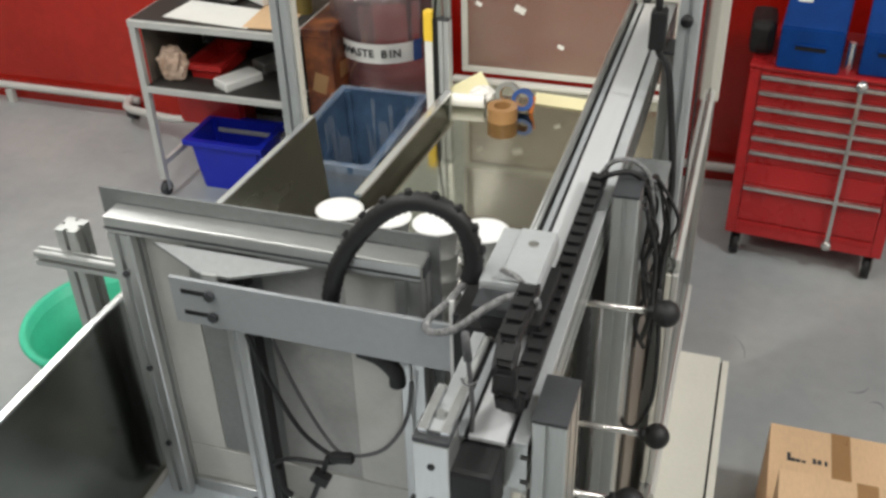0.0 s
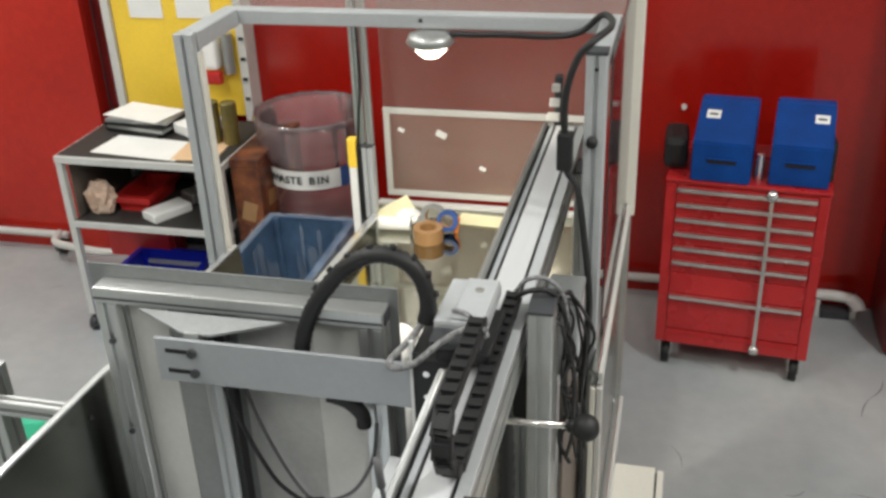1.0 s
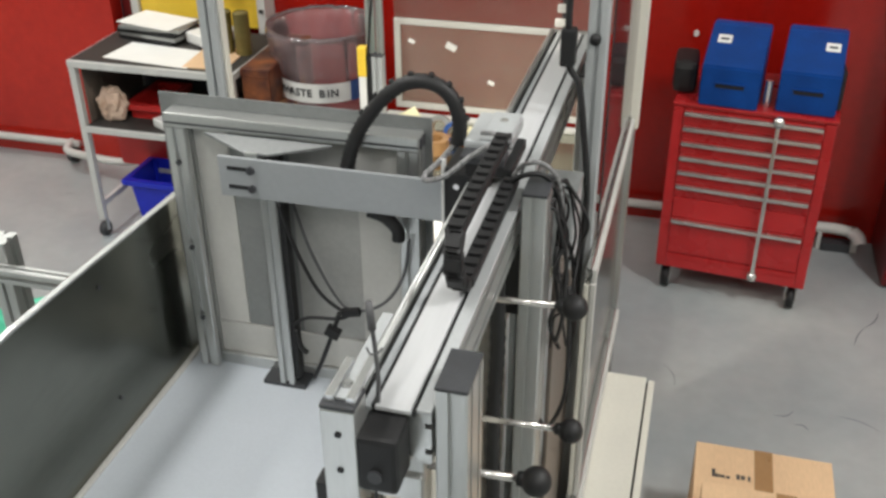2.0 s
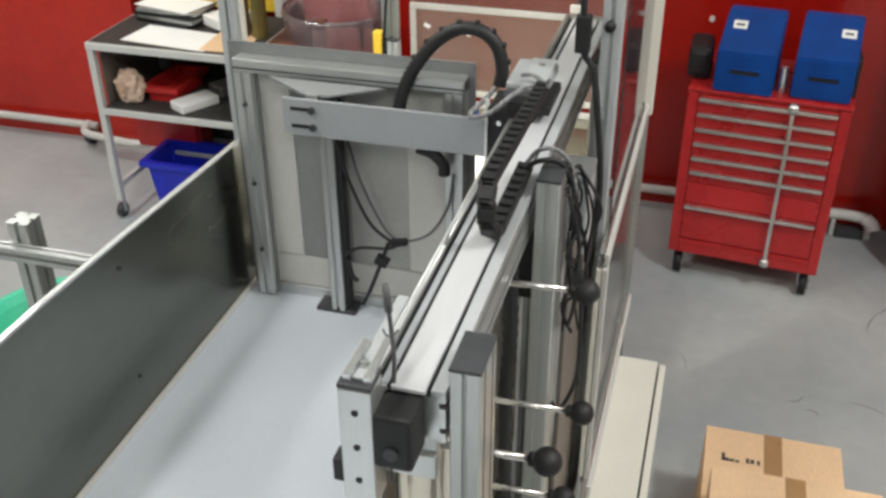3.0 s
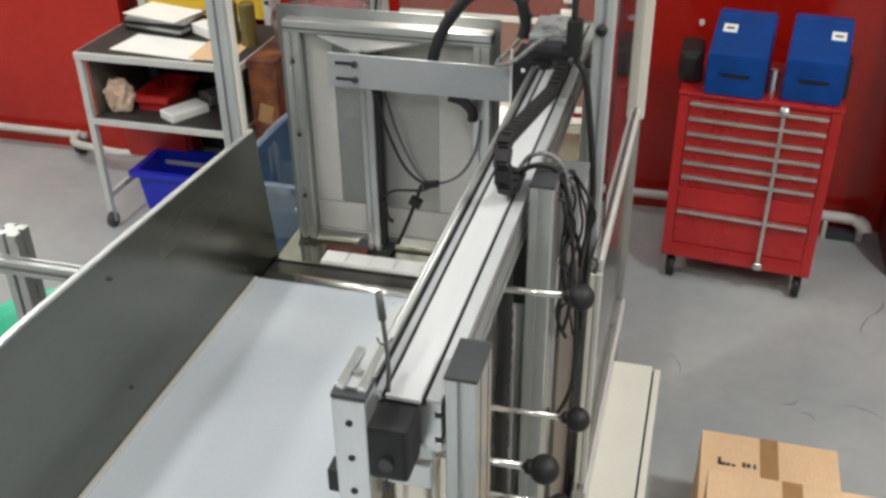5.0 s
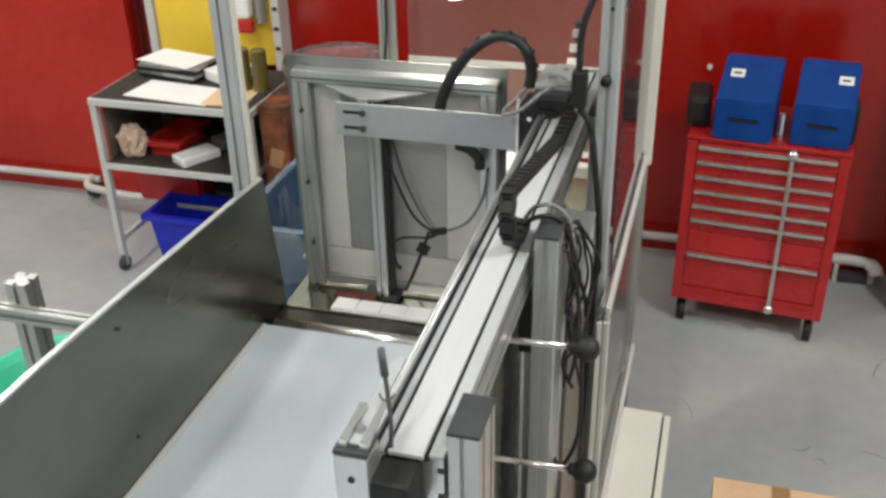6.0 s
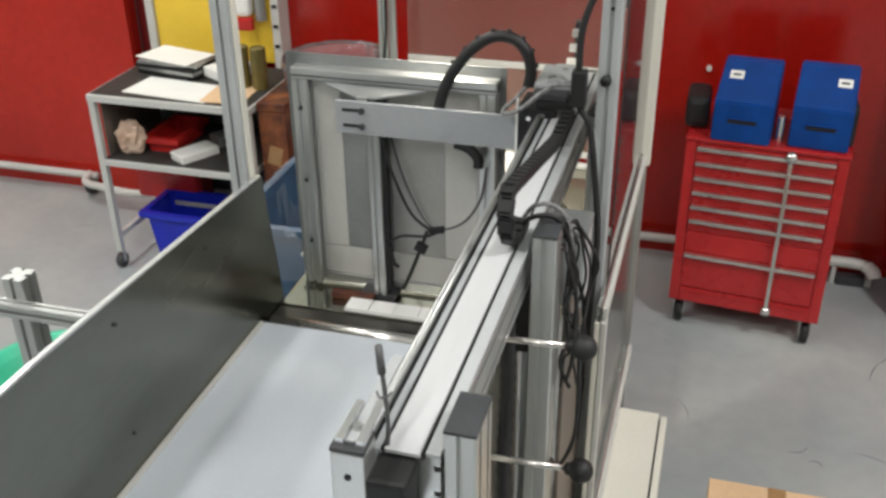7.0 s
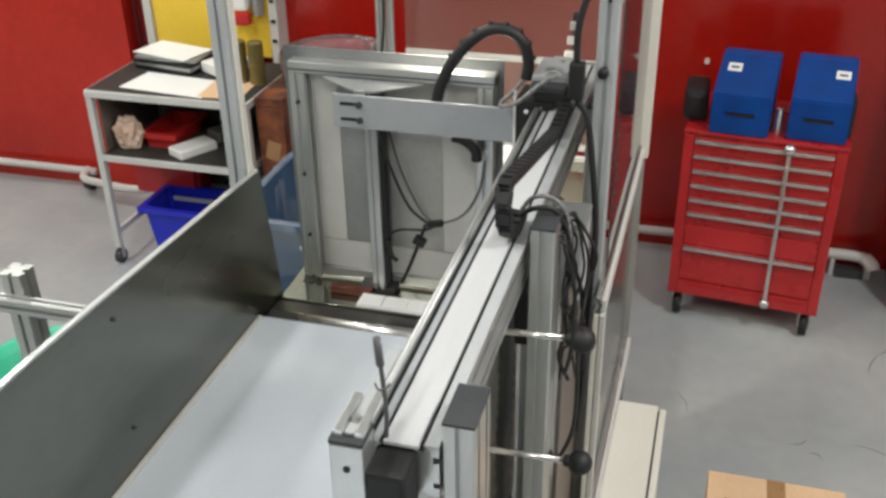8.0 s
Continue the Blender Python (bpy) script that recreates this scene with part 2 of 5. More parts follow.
def extrusion(x0, x1, y0, y1, z0, z1, axis="z", module=0.045):
    """A slotted aluminium profile filling the given box, its length along axis."""
    spans = {"x": (x0, x1), "y": (y0, y1), "z": (z0, z1)}
    u, v = [a for a in "xyz" if a != axis]
    w, h = spans[u][1] - spans[u][0], spans[v][1] - spans[v][0]
    half, deep = 0.0048, 0.009

    def slots(length):
        count = max(1, round(length / module))
        return [length * (k + 0.5) / count for k in range(count)]

    ring, ch = [], 0.0025
    sides = [((0, 0), (1, 0), (0, 1), w), ((w, 0), (0, 1), (-1, 0), h), ((w, h), (-1, 0), (0, -1), w), ((0, h), (0, -1), (1, 0), h)]
    for (ox, oy), (dx, dy), (nx, ny), length in sides:
        def at(s, d):
            ring.append((ox + dx * s + nx * d, oy + dy * s + ny * d))
        at(ch, 0)
        for c in slots(length):
            at(c - half, 0), at(c - half, deep), at(c + half, deep), at(c + half, 0)
        at(length - ch, 0)
    bm = bmesh.new()
    ends = []
    for w_pos in spans[axis]:
        loop = []
        for a, b in ring:
            co = {axis: w_pos, u: spans[u][0] + a, v: spans[v][0] + b}
            loop.append(bm.verts.new((co["x"], co["y"], co["z"])))
        ends.append(loop)
    n = len(ring)
    for k in range(n):
        bm.faces.new((ends[0][k], ends[0][(k + 1) % n], ends[1][(k + 1) % n], ends[1][k]))
    for loop in ends:
        bm.faces.new(loop)
    return bm


def structure(name, bm, mat, label, category):
    return tagged(part(name, bm, mat), label, category, kind="structure")


# ---- hall ----
structure("floor", box(-6.5, 4.5, -4, 4.62, -0.1, 0), FLOOR, "scuffed grey epoxy factory floor", "floor")
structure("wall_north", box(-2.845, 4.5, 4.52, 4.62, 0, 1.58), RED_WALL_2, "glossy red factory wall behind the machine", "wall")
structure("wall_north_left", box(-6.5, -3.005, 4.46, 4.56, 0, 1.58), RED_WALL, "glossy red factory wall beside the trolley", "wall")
structure("wall_recess", box(-3.005, -2.845, 4.57, 4.67, 0, 1.58), DARK_RED, "dark red recess between two wall panels", "wall")
structure("wall_north_upper", box(-6.5, 4.5, 4.57, 4.67, 1.581, 4.4), PLAIN, "pale plain wall above the red panels", "wall")
structure("wall_east", box(4.5, 4.6, -4, 4.62, 0, 4.4), PLAIN, "pale plain hall wall", "wall")
structure("wall_west", box(-6.6, -6.5, -4, 4.62, 0, 4.4), PLAIN, "pale plain hall wall", "wall")
structure("wall_south", box(-6.6, 4.6, -4.1, -4, 0, 4.4), PLAIN, "pale plain hall wall", "wall")
structure("ceiling", box(-6.6, 4.6, -4.1, 4.67, 4.4, 4.5), CEIL, "plain white hall ceiling", "ceiling")


def ceiling_light(x, y, share, length=1.5):
    t = thing("ceiling_light", (x, y, 4.25), "white fluorescent ceiling light", "lamp", group="ceiling lights")
    part("housing", box(x - 0.16, x + 0.16, y - length / 2, y + length / 2, 4.30, 4.38, 0.01), WHITE, t)
    part("diffuser", box(x - 0.14, x + 0.14, y - length / 2 + 0.02, y + length / 2 - 0.02, 4.25, 4.296, 0.01), TUBEGLOW, t)
    lamp = bpy.data.lights.new("tube", "AREA")
    lamp.shape, lamp.size, lamp.size_y, lamp.energy, lamp.color = "RECTANGLE", 0.3, length, LIGHT_POWER * share, (1.0, 0.985, 0.95)
    ob = new("tube", lamp)
    ob.location = (x, y, 4.235)


for light in ((-3.8, 1.2, 0.6), (-3.5, 3.2, 1.15), (-2.3, -1.6, 0.6), (-2.0, 0.9, 0.95), (0.8, -0.9, 0.75), (2.0, 1.5, 2.2, 0.5), (3.2, 2.6, 0.25)):
    ceiling_light(*light)


# ---- conveyor and table ----
def conveyor():
    t = thing("conveyor", (-0.75, 1.0, 0), "pale belt conveyor with stainless side plate and chrome end roller", "conveyor")
    part("belt", box(-1.112, -0.43, -0.6, 2.062, 0.925, 0.955, 0.004), BELT, t, "smooth pale grey-blue conveyor belt")
    part("frame", box(-1.10, -0.44, -0.6, 2.05, 0.80, 0.92, 0.006), SHEET, t)
    part("end_roller", rod((-1.10, 2.083, 0.944), (-0.44, 2.083, 0.944), 0.020, seg=24), CHROME, t, "shiny chrome end roller", True)
    bm = box(-1.124, -1.120, -0.6, 2.15, 0.90, 1.398)
    rim = box(-1.134, -1.119, -0.6, 2.145, 1.3985, 1.404, 0.002)
    for v in bm.verts:
        if v.co.y > 2 and v.co.z < 1:
            v.co.y = 2.215
    for sheet in (bm, rim):
        for y in (1.2, 1.5):
            bmesh.ops.bisect_plane(sheet, geom=list(sheet.verts) + list(sheet.edges) + list(sheet.faces), plane_co=(0, y, 0), plane_no=(0, 1, 0))
        for v in sheet.verts:
            if v.co.z > 1.3:
                v.co.z -= 0.012 * min(1, max(0, (v.co.y - 1.2) / 0.3)) + 0.032 * max(0, (v.co.y - 1.5) / 0.645)
    plate = part("side_plate", bm, STEEL, t, "brushed stainless steel side plate")
    part("plate_rim", rim, BRIGHT, plate)
    part("seal_strip", box(-1.1195, -1.108, -0.6, 2.05, 0.9555, 0.965, 0.002), PANEL, plate, "pale seal strip")
    for y, z in ((1.442, 1.335), (1.438, 1.057), (2.0, 1.02)):
        part("screw", rod((-1.1205, y, z), (-1.1165, y, z), 0.0048, seg=16), DARKCAP, plate)
    for x in (-1.09, -0.50):
        for y in (0.0, 1.9):
            part("leg", extrusion(x, x + 0.045, y, y + 0.045, 0, 0.80), ALU, t)
    return t


def transfer_table():
    t = thing("transfer_table", (-0.8, 2.8, 0), "polished stainless steel table behind the conveyor", "table")
    part("tabletop", box(-1.117, -0.33, 2.178, 3.36, 0.915, 0.945, 0.004), MIRROR, t, "mirror-polished stainless steel tabletop")
    part("edge_plate", box(-1.117, -0.44, 2.104, 2.176, 0.91, 0.940, 0.003), EDGE, t, "dark steel edge plate")
    for x in (-1.08, -0.42):
        for y in (2.2, 3.28):
            part("leg", extrusion(x, x + 0.045, y, y + 0.045, 0, 0.914), ALU, t)
    bm = box(-0.0025, 0.0025, 0, 0.735, 0.0, 0.052)
    wall = part("guide_wall", turned(bm, Matrix.Translation((-1.1135, 2.362, 0.9455)) @ Matrix.Rotation(radians(-3.4), 4, "Z")), STEEL, t, "upright stainless guide wall")
    bm = box(-0.013, 0.013, -0.004, 0.742, 0.052, 0.064, 0.003)
    part("rim", turned(bm, Matrix.Translation((-1.1135, 2.362, 0.9455)) @ Matrix.Rotation(radians(-3.4), 4, "Z")), BRIGHT, wall)
    return t


conveyor()
transfer_table()


# ---- posts, rail and clamps ----
def slotted_post(x0, x1, y0, y1, top, label, cap=True):
    t = thing("post", ((x0 + x1) / 2, (y0 + y1) / 2, 0), label, "post", group="machine posts")
    part("profile", extrusion(x0, x1, y0, y1, 0, top - (0.006 if cap else 0)), ALU, t)
    if cap:
        part("end_cap", box(x0 - 0.0005, x1 + 0.0005, y0 - 0.0005, y1 + 0.0005, top - 0.0055, top, 0.0015), DARKCAP, t, "dark grey plastic end cap")
    return t


slotted_post(-0.286, -0.241, 0.972, 1.061, 1.607, "slotted aluminium post with a dark cap beside the rail")
slotted_post(-0.280, -0.235, 1.535, 1.625, 1.607, "slotted aluminium post with cables draped over its cap")
slotted_post(-0.286, -0.241, 2.30, 2.39, 1.55, "slotted aluminium post under the far end of the rail")
slotted_post(-1.430, -1.378, 1.500, 1.552, 1.365, "short slotted aluminium post outside the side plate", cap=False)


def side_bar():
    t = thing("cross_bar", (-1.3, 1.485, 1.3), "slotted aluminium cross bar on a short post", "bar")
    part("profile", extrusion(-1.475, -1.1245, 1.472, 1.4995, 1.284, 1.319, "x", 0.03), ALU, t)
    return t


side_bar()


def linear_rail():
    t = thing("linear_rail", (-0.34, 1.7, 1.5), "long aluminium linear rail with bright steel strips", "rail")
    part("profile", extrusion(-0.392, -0.290, 0.97, 2.56, 1.475, 1.563, "y"), ALU_Y, t)
    part("guide_rod", rod((-0.3945, 0.955, 1.571), (-0.3945, 2.56, 1.571), 0.0068, seg=20), SHEET, t, "bright round steel guide rod", True)
    part("guide_bed", box(-0.402, -0.3885, 0.96, 2.56, 1.552, 1.5645, 0.002), SHEET, t)
    part("groove", box(-0.3880, -0.3815, 0.965, 2.56, 1.5635, 1.566), BLACK, t)
    part("strip", box(-0.3810, -0.3710, 0.96, 2.56, 1.5635, 1.5685, 0.001), ARMGREY, t)
    part("groove", box(-0.3705, -0.3650, 0.965, 2.56, 1.5635, 1.566), BLACK, t)
    part("strip", box(-0.3645, -0.3150, 0.96, 2.56, 1.5635, 1.5705, 0.0015), STRIP, t, "wide pale rail strip")
    part("groove", box(-0.3145, -0.3090, 0.965, 2.56, 1.5635, 1.566), BLACK, t)
    part("strip", box(-0.3085, -0.2885, 0.965, 2.56, 1.5635, 1.5705, 0.0015), GREY_PAINT, t)
    part("end_block", box(-0.375, -0.318, 0.905, 0.968, 1.47, 1.560, 0.008), BLACK, t, "black plastic drive end block")
    part("end_block", box(-0.398, -0.287, 2.562, 2.60, 1.48, 1.566, 0.006), SHEET, t)
    part("end_screw", rod((-0.348, 0.900, 1.50), (-0.348, 0.906, 1.50), 0.010, seg=12), DARKCAP, t)
    return t


linear_rail()


def foot_block():
    t = thing("stop_bracket", (-0.39, 0.92, 1.4), "aluminium stop bracket with screw holes at the rail's end", "bracket")
    up = part("upright", box(-0.419, -0.372, 0.905, 0.950, 1.395, 1.598, 0.002), ALU, t)
    part("end_cap", box(-0.4195, -0.3715, 0.9045, 0.9505, 1.5985, 1.606, 0.002), DARKCAP, t)
    part("flat_bar", box(-0.4015, -0.3855, 0.918, 1.115, 1.6065, 1.611, 0.001), GREY_PAINT, t)
    part("rib", box(-0.3850, -0.3735, 0.912, 1.010, 1.6065, 1.617, 0.001), BRIGHT, t)
    part("rib", box(-0.4135, -0.4020, 0.912, 0.995, 1.6065, 1.617, 0.001), BRIGHT, t)
    bolt = part("bolt", rod((-0.3935, 0.945, 1.6115), (-0.3935, 0.945, 1.617), 0.0062, seg=6), SHEET, t)
    part("washer", rod((-0.3935, 0.945, 1.6112), (-0.3935, 0.945, 1.6132), 0.0078, seg=16), SHEET, bolt)
    for z in (1.56, 1.50, 1.44):
        part("hole", rod((-0.396, 0.9035, z), (-0.396, 0.906, z), 0.0050, seg=12), BLACK, up)
    part("sensor", box(-0.439, -0.420, 0.915, 0.945, 1.42, 1.46, 0.003), BLACK, t, "small black sensor")
    part("holder", box(-0.424, -0.300, 0.952, 0.966, 1.42, 1.462, 0.002), ALU, t)
    return t


foot_block()


def probe_rod():
    t = thing("sensor_whip", (-0.37, 0.95, 1.5), "thin grey sensor cable standing up beside the rail", "cable")
    part("cable", hose([(-0.366, 0.952, 1.40), (-0.364, 0.965, 1.53), (-0.361, 0.97, 1.60), (-0.363, 0.97, 1.65), (-0.366, 0.97, 1.690)], 0.0032), GREYDARK, t, smooth=True)
    part("tip", rod((-0.366, 0.97, 1.686), (-0.369, 0.97, 1.727), 0.0056, 0.0050), GREYDARK, t, "dark sensor tip", True)
    part("tie", hose([(-0.352, 0.966, 1.662), (-0.358, 0.962, 1.655), (-0.368, 0.963, 1.652), (-0.374, 0.968, 1.657)], 0.0016, seg=6), GREYDARK, t, smooth=True)
    return t


probe_rod()


def clamp(x, y, z, left, r):
    t = thing("clamp_handle", (x, y, z), "steel clamp lever with a black ball knob", "handle", group="clamp handles")
    part("stem", rod((left, y, z - 0.006), (x - r * 0.8, y, z), 0.0062), CHROME, t, smooth=True)
    part("collar", rod((x - r * 1.25, y, z), (x - r * 0.7, y, z), 0.011, 0.013), BLACK, t, smooth=True)
    part("knob", ball((x, y, z), r), BLACK, t, "black ball knob", True)
    part("bracket", box(left - 0.03, left, y - 0.02, y + 0.02, z - 0.03, z + 0.025, 0.004), ALU, t)


clamp(-0.166, 1.464, 1.431, -0.36, 0.024)
clamp(-0.155, 1.452, 1.160, -0.36, 0.024)
clamp(-0.168, 1.12, 1.335, -0.34, 0.024)
clamp(-0.172, 1.40, 0.98, -0.36, 0.024)


# ---- pushing gate ----
def gate():
    t = thing("pusher_gate", (-0.80, 2.31, 0.945), "aluminium-framed pusher gate on a grey carriage arm", "machine gate")
    back = part("back_sheet", box(-1.108, -0.505, 2.336, 2.340, 0.962, 1.638), BACKSHEET, t, "thin grey back sheet")
    part("top_bar", box(-1.078, -0.520, 2.290, 2.335, 1.580, 1.612, 0.004), ALU, t)
    part("bar_end", box(-0.5195, -0.5180, 2.297, 2.328, 1.585, 1.607, 0.002), DARKCAP, t)
    part("top_groove", box(-1.077, -0.521, 2.2885, 2.2905, 1.589, 1.593), DARKCAP, t)
    part("stile", extrusion(-1.078, -1.033, 2.290, 2.335, 0.960, 1.5795), ALU, t)
    part("stile", extrusion(-0.566, -0.521, 2.290, 2.335, 0.960, 1.5795), ALU, t)
    part("bottom_bar", box(-1.033, -0.567, 2.315, 2.3345, 0.955, 0.985, 0.003), ALU, t)
    # Pale and grey reflection bands of the gate sheet, built as separate toned panels.
    part("panel", box(-1.032, -0.955, 2.326, 2.3325, 1.075, 1.579, 0.001), PANEL, t, "off-white strip for a sheet reflection")
    part("panel", box(-0.954, -0.862, 2.328, 2.3335, 1.075, 1.579, 0.001), GATEGREY, t)
    part("panel", box(-0.818, -0.668, 2.328, 2.3335, 1.075, 1.579, 0.001), PALEGREY, t)
    part("panel", box(-0.667, -0.568, 2.326, 2.3325, 1.075, 1.579, 0.001), PANEL, t, "off-white strip for a sheet reflection")
    part("kick_strip", box(-1.032, -0.568, 2.325, 2.3315, 0.986, 1.072, 0.001), PANEL, t, "off-white low band for a sheet reflection")
    for z in (1.29, 1.50, 1.10):
        part("screw", rod((-1.055, 2.285, z), (-1.055, 2.2905, z), 0.006, seg=10), DARKCAP, t)
    col = part("column", extrusion(-0.862, -0.826, 2.262, 2.298, 0.965, 1.545), ALU, t)
    part("cable_guide", box(-0.826, -0.812, 2.268, 2.296, 0.98, 1.46, 0.003), BLACK, col)
    part("foot", box(-0.905, -0.80, 2.262, 2.318, 0.950, 0.966, 0.003), DARKCAP, t)
    arm = part("arm", box(-0.935, -0.4035, 2.238, 2.246, 1.462, 1.552, 0.002), ARMGREY, t, "flat grey carriage arm")
    for z in (1.486, 1.528):
        part("slot", box(-0.915, -0.865, 2.2365, 2.2385, z - 0.004, z + 0.004), BLACK, arm)
        part("bolt", rod((-0.862, 2.230, z), (-0.862, 2.2375, z), 0.009, seg=6), DARKCAP, arm)
    for x, z in ((-0.425, 1.537), (-0.418, 1.512)):
        part("bolt", rod((x, 2.230, z), (x, 2.2375, z), 0.008, seg=6), CHROME, arm)
    bm = bmesh.new()
    a = [bm.verts.new(p) for p in ((-0.985, 2.287, 1.574), (-0.70, 2.287, 1.574), (-0.83, 2.250, 1.556), (-0.885, 2.250, 1.556))]
    f = bm.faces.new(a)
    r = bmesh.ops.extrude_face_region(bm, geom=[f])
    bmesh.ops.translate(bm, verts=[v for v in r["geom"] if isinstance(v, bmesh.types.BMVert)], vec=(0, 0, 0.005))
    part("bracket_plate", bm, BACKSHEET, t, "triangular grey bracket plate")
    part("slide_block", box(-0.880, -0.850, 2.2465, 2.262, 1.49, 1.562, 0.003), SHEET, t)
    part("valve", box(-0.843, -0.808, 2.262, 2.285, 1.530, 1.560, 0.004), BLACK, t)
    # cables
    part("cable", hose([(-0.815, 2.25, 1.45), (-0.79, 2.255, 1.35), (-0.745, 2.26, 1.24), (-0.69, 2.26, 1.195), (-0.67, 2.26, 1.197)], 0.0042), RUBBER, t, smooth=True)
    part("cable", hose([(-0.81, 2.30, 1.45), (-0.775, 2.30, 1.32), (-0.72, 2.29, 1.215), (-0.67, 2.27, 1.195), (-0.60, 2.27, 1.225), (-0.555, 2.275, 1.30), (-0.54, 2.275, 1.39)], 0.0034), GREYDARK, t, smooth=True)
    part("cable", hose([(-0.82, 2.27, 1.13), (-0.775, 2.26, 1.165), (-0.70, 2.26, 1.175), (-0.66, 2.26, 1.20)], 0.004), RUBBER, t, smooth=True)
    part("cable", hose([(-0.70, 2.26, 1.19), (-0.72, 2.255, 1.13), (-0.75, 2.255, 1.05), (-0.775, 2.265, 0.995)], 0.005), RUBBER, t, smooth=True)
    part("cable", hose([(-0.81, 2.27, 1.12), (-0.80, 2.262, 1.08), (-0.785, 2.262, 1.065)], 0.006), RUBBER, t, smooth=True)
    part("connector", turned(box(-0.017, 0.017, -0.010, 0.010, -0.012, 0.012, 0.003), pose(-0.715, 2.252, 1.142, 0, 25, 0)), BLACK, t)
    part("cable_knot", turned(box(-0.022, 0.022, -0.008, 0.008, -0.009, 0.009, 0.004), pose(-0.672, 2.258, 1.198, 0, -12, 0)), BLACK, t)
    part("elbow", hose([(-0.62, 2.26, 1.455), (-0.585, 2.26, 1.445), (-0.56, 2.26, 1.42), (-0.558, 2.26, 1.395)], 0.014), BLACK, t, "black hose elbow", True)
    # arched ribbed conduit
    arch = [(-0.668, 2.265, 1.48), (-0.663, 2.268, 1.546), (-0.646, 2.27, 1.604), (-0.616, 2.27, 1.657), (-0.573, 2.27, 1.708), (-0.524, 2.27, 1.738), (-0.475, 2.27, 1.735), (-0.443, 2.27, 1.705), (-0.431, 2.27, 1.657), (-0.436, 2.268, 1.622)]
    con = part("conduit", hose(arch, 0.0135, steps=9, ribs=0.16), RUBBER, t, "arched black ribbed conduit", True)
    for p, q in list(zip(smooth_path(arch, 3), smooth_path(arch, 3)[1:]))[9:25:2]:
        d = (q - p).normalized()
        n = Vector((-d.z, 0, d.x))
        n = n if n.z > 0 else -n
        part("lug", rod(p + n * 0.011, p + n * 0.0195, 0.0075, 0.0055, seg=8), RUBBER, con)
    # carriage
    car = part("carriage", box(-0.452, -0.405, 2.225, 2.335, 1.44, 1.585, 0.004), BLACK, t, "black carriage block")
    part("carriage_top", box(-0.4045, -0.315, 2.20, 2.345, 1.5905, 1.612, 0.004), BLACK, t)
    part("motor_cover", box(-0.418, -0.330, 2.245, 2.392, 1.6125, 1.640, 0.006), GREY_PAINT, t, "grey painted motor cover")
    part("cover_lid", box(-0.388, -0.333, 2.250, 2.388, 1.6405, 1.6445, 0.002), GREY_PAINT, t)
    part("cover_screw", rod((-0.36, 2.345, 1.6446), (-0.36, 2.345, 1.647), 0.008, seg=16), CHROME, t)
    part("junction_plate", box(-0.415, -0.330, 2.200, 2.2445, 1.6125, 1.628, 0.003), DARKCAP, t)
    part("terminal_face", box(-0.440, -0.355, 2.1995, 2.2245, 1.47, 1.5895, 0.003), BLACK, t)
    for x, z in ((-0.42, 1.565), (-0.385, 1.575), (-0.42, 1.52)):
        part("terminal_screw", rod((x, 2.196, z), (x, 2.2, z), 0.006, seg=10), CHROME, car)
    part("white_edge", box(-0.4600, -0.4525, 2.236, 2.25, 1.42, 1.60, 0.001), WHITE, t, "white plastic edge strip")
    part("sleeve", hose([(-0.437, 2.268, 1.625), (-0.462, 2.24, 1.595), (-0.485, 2.215, 1.575), (-0.475, 2.19, 1.575), (-0.435, 2.18, 1.595), (-0.39, 2.19, 1.635), (-0.355, 2.20, 1.655), (-0.325, 2.19, 1.66), (-0.312, 2.16, 1.675)], 0.0056), GREYCABLE, t, "grey woven cable sleeve", True)
    part("sleeve", hose([(-0.385, 2.26, 1.652), (-0.355, 2.225, 1.668), (-0.325, 2.19, 1.668), (-0.310, 2.15, 1.69)], 0.0045), GREYCABLE, t, smooth=True)
    return t


GATE = gate()


def chain_thing():
    t = thing("cable_chain", (0, 0, 0), "black plastic cable chain lying on the rail", "cable chain")
    bm = bmesh.new()
    w, p, h = 0.023, 0.030, 0.017
    for sx in (-1, 1):
        box(sx * w / 2 - 0.003, sx * w / 2 + 0.003, -p * 0.60, p * 0.60, -h / 2, h / 2, 0.002, bm)
    for sz in (-1, 1):
        box(-w / 2, w / 2, -p * 0.30, p * 0.30, sz * h / 2 - 0.003, sz * h / 2 + 0.0035, 0.001, bm)
    box(-w / 2 + 0.002, w / 2 - 0.002, -p * 0.5, p * 0.5, -h * 0.3, h * 0.3, 0, bm)
    me = bpy.data.meshes.new("link")
    bm.to_mesh(me)
    bm.free()
    me.materials.append(BLACK)
    links = []
    for k in range(28):
        ob = new("link", me)
        ob.parent = t
        links.append(ob)
    return links


CHAIN = chain_thing()


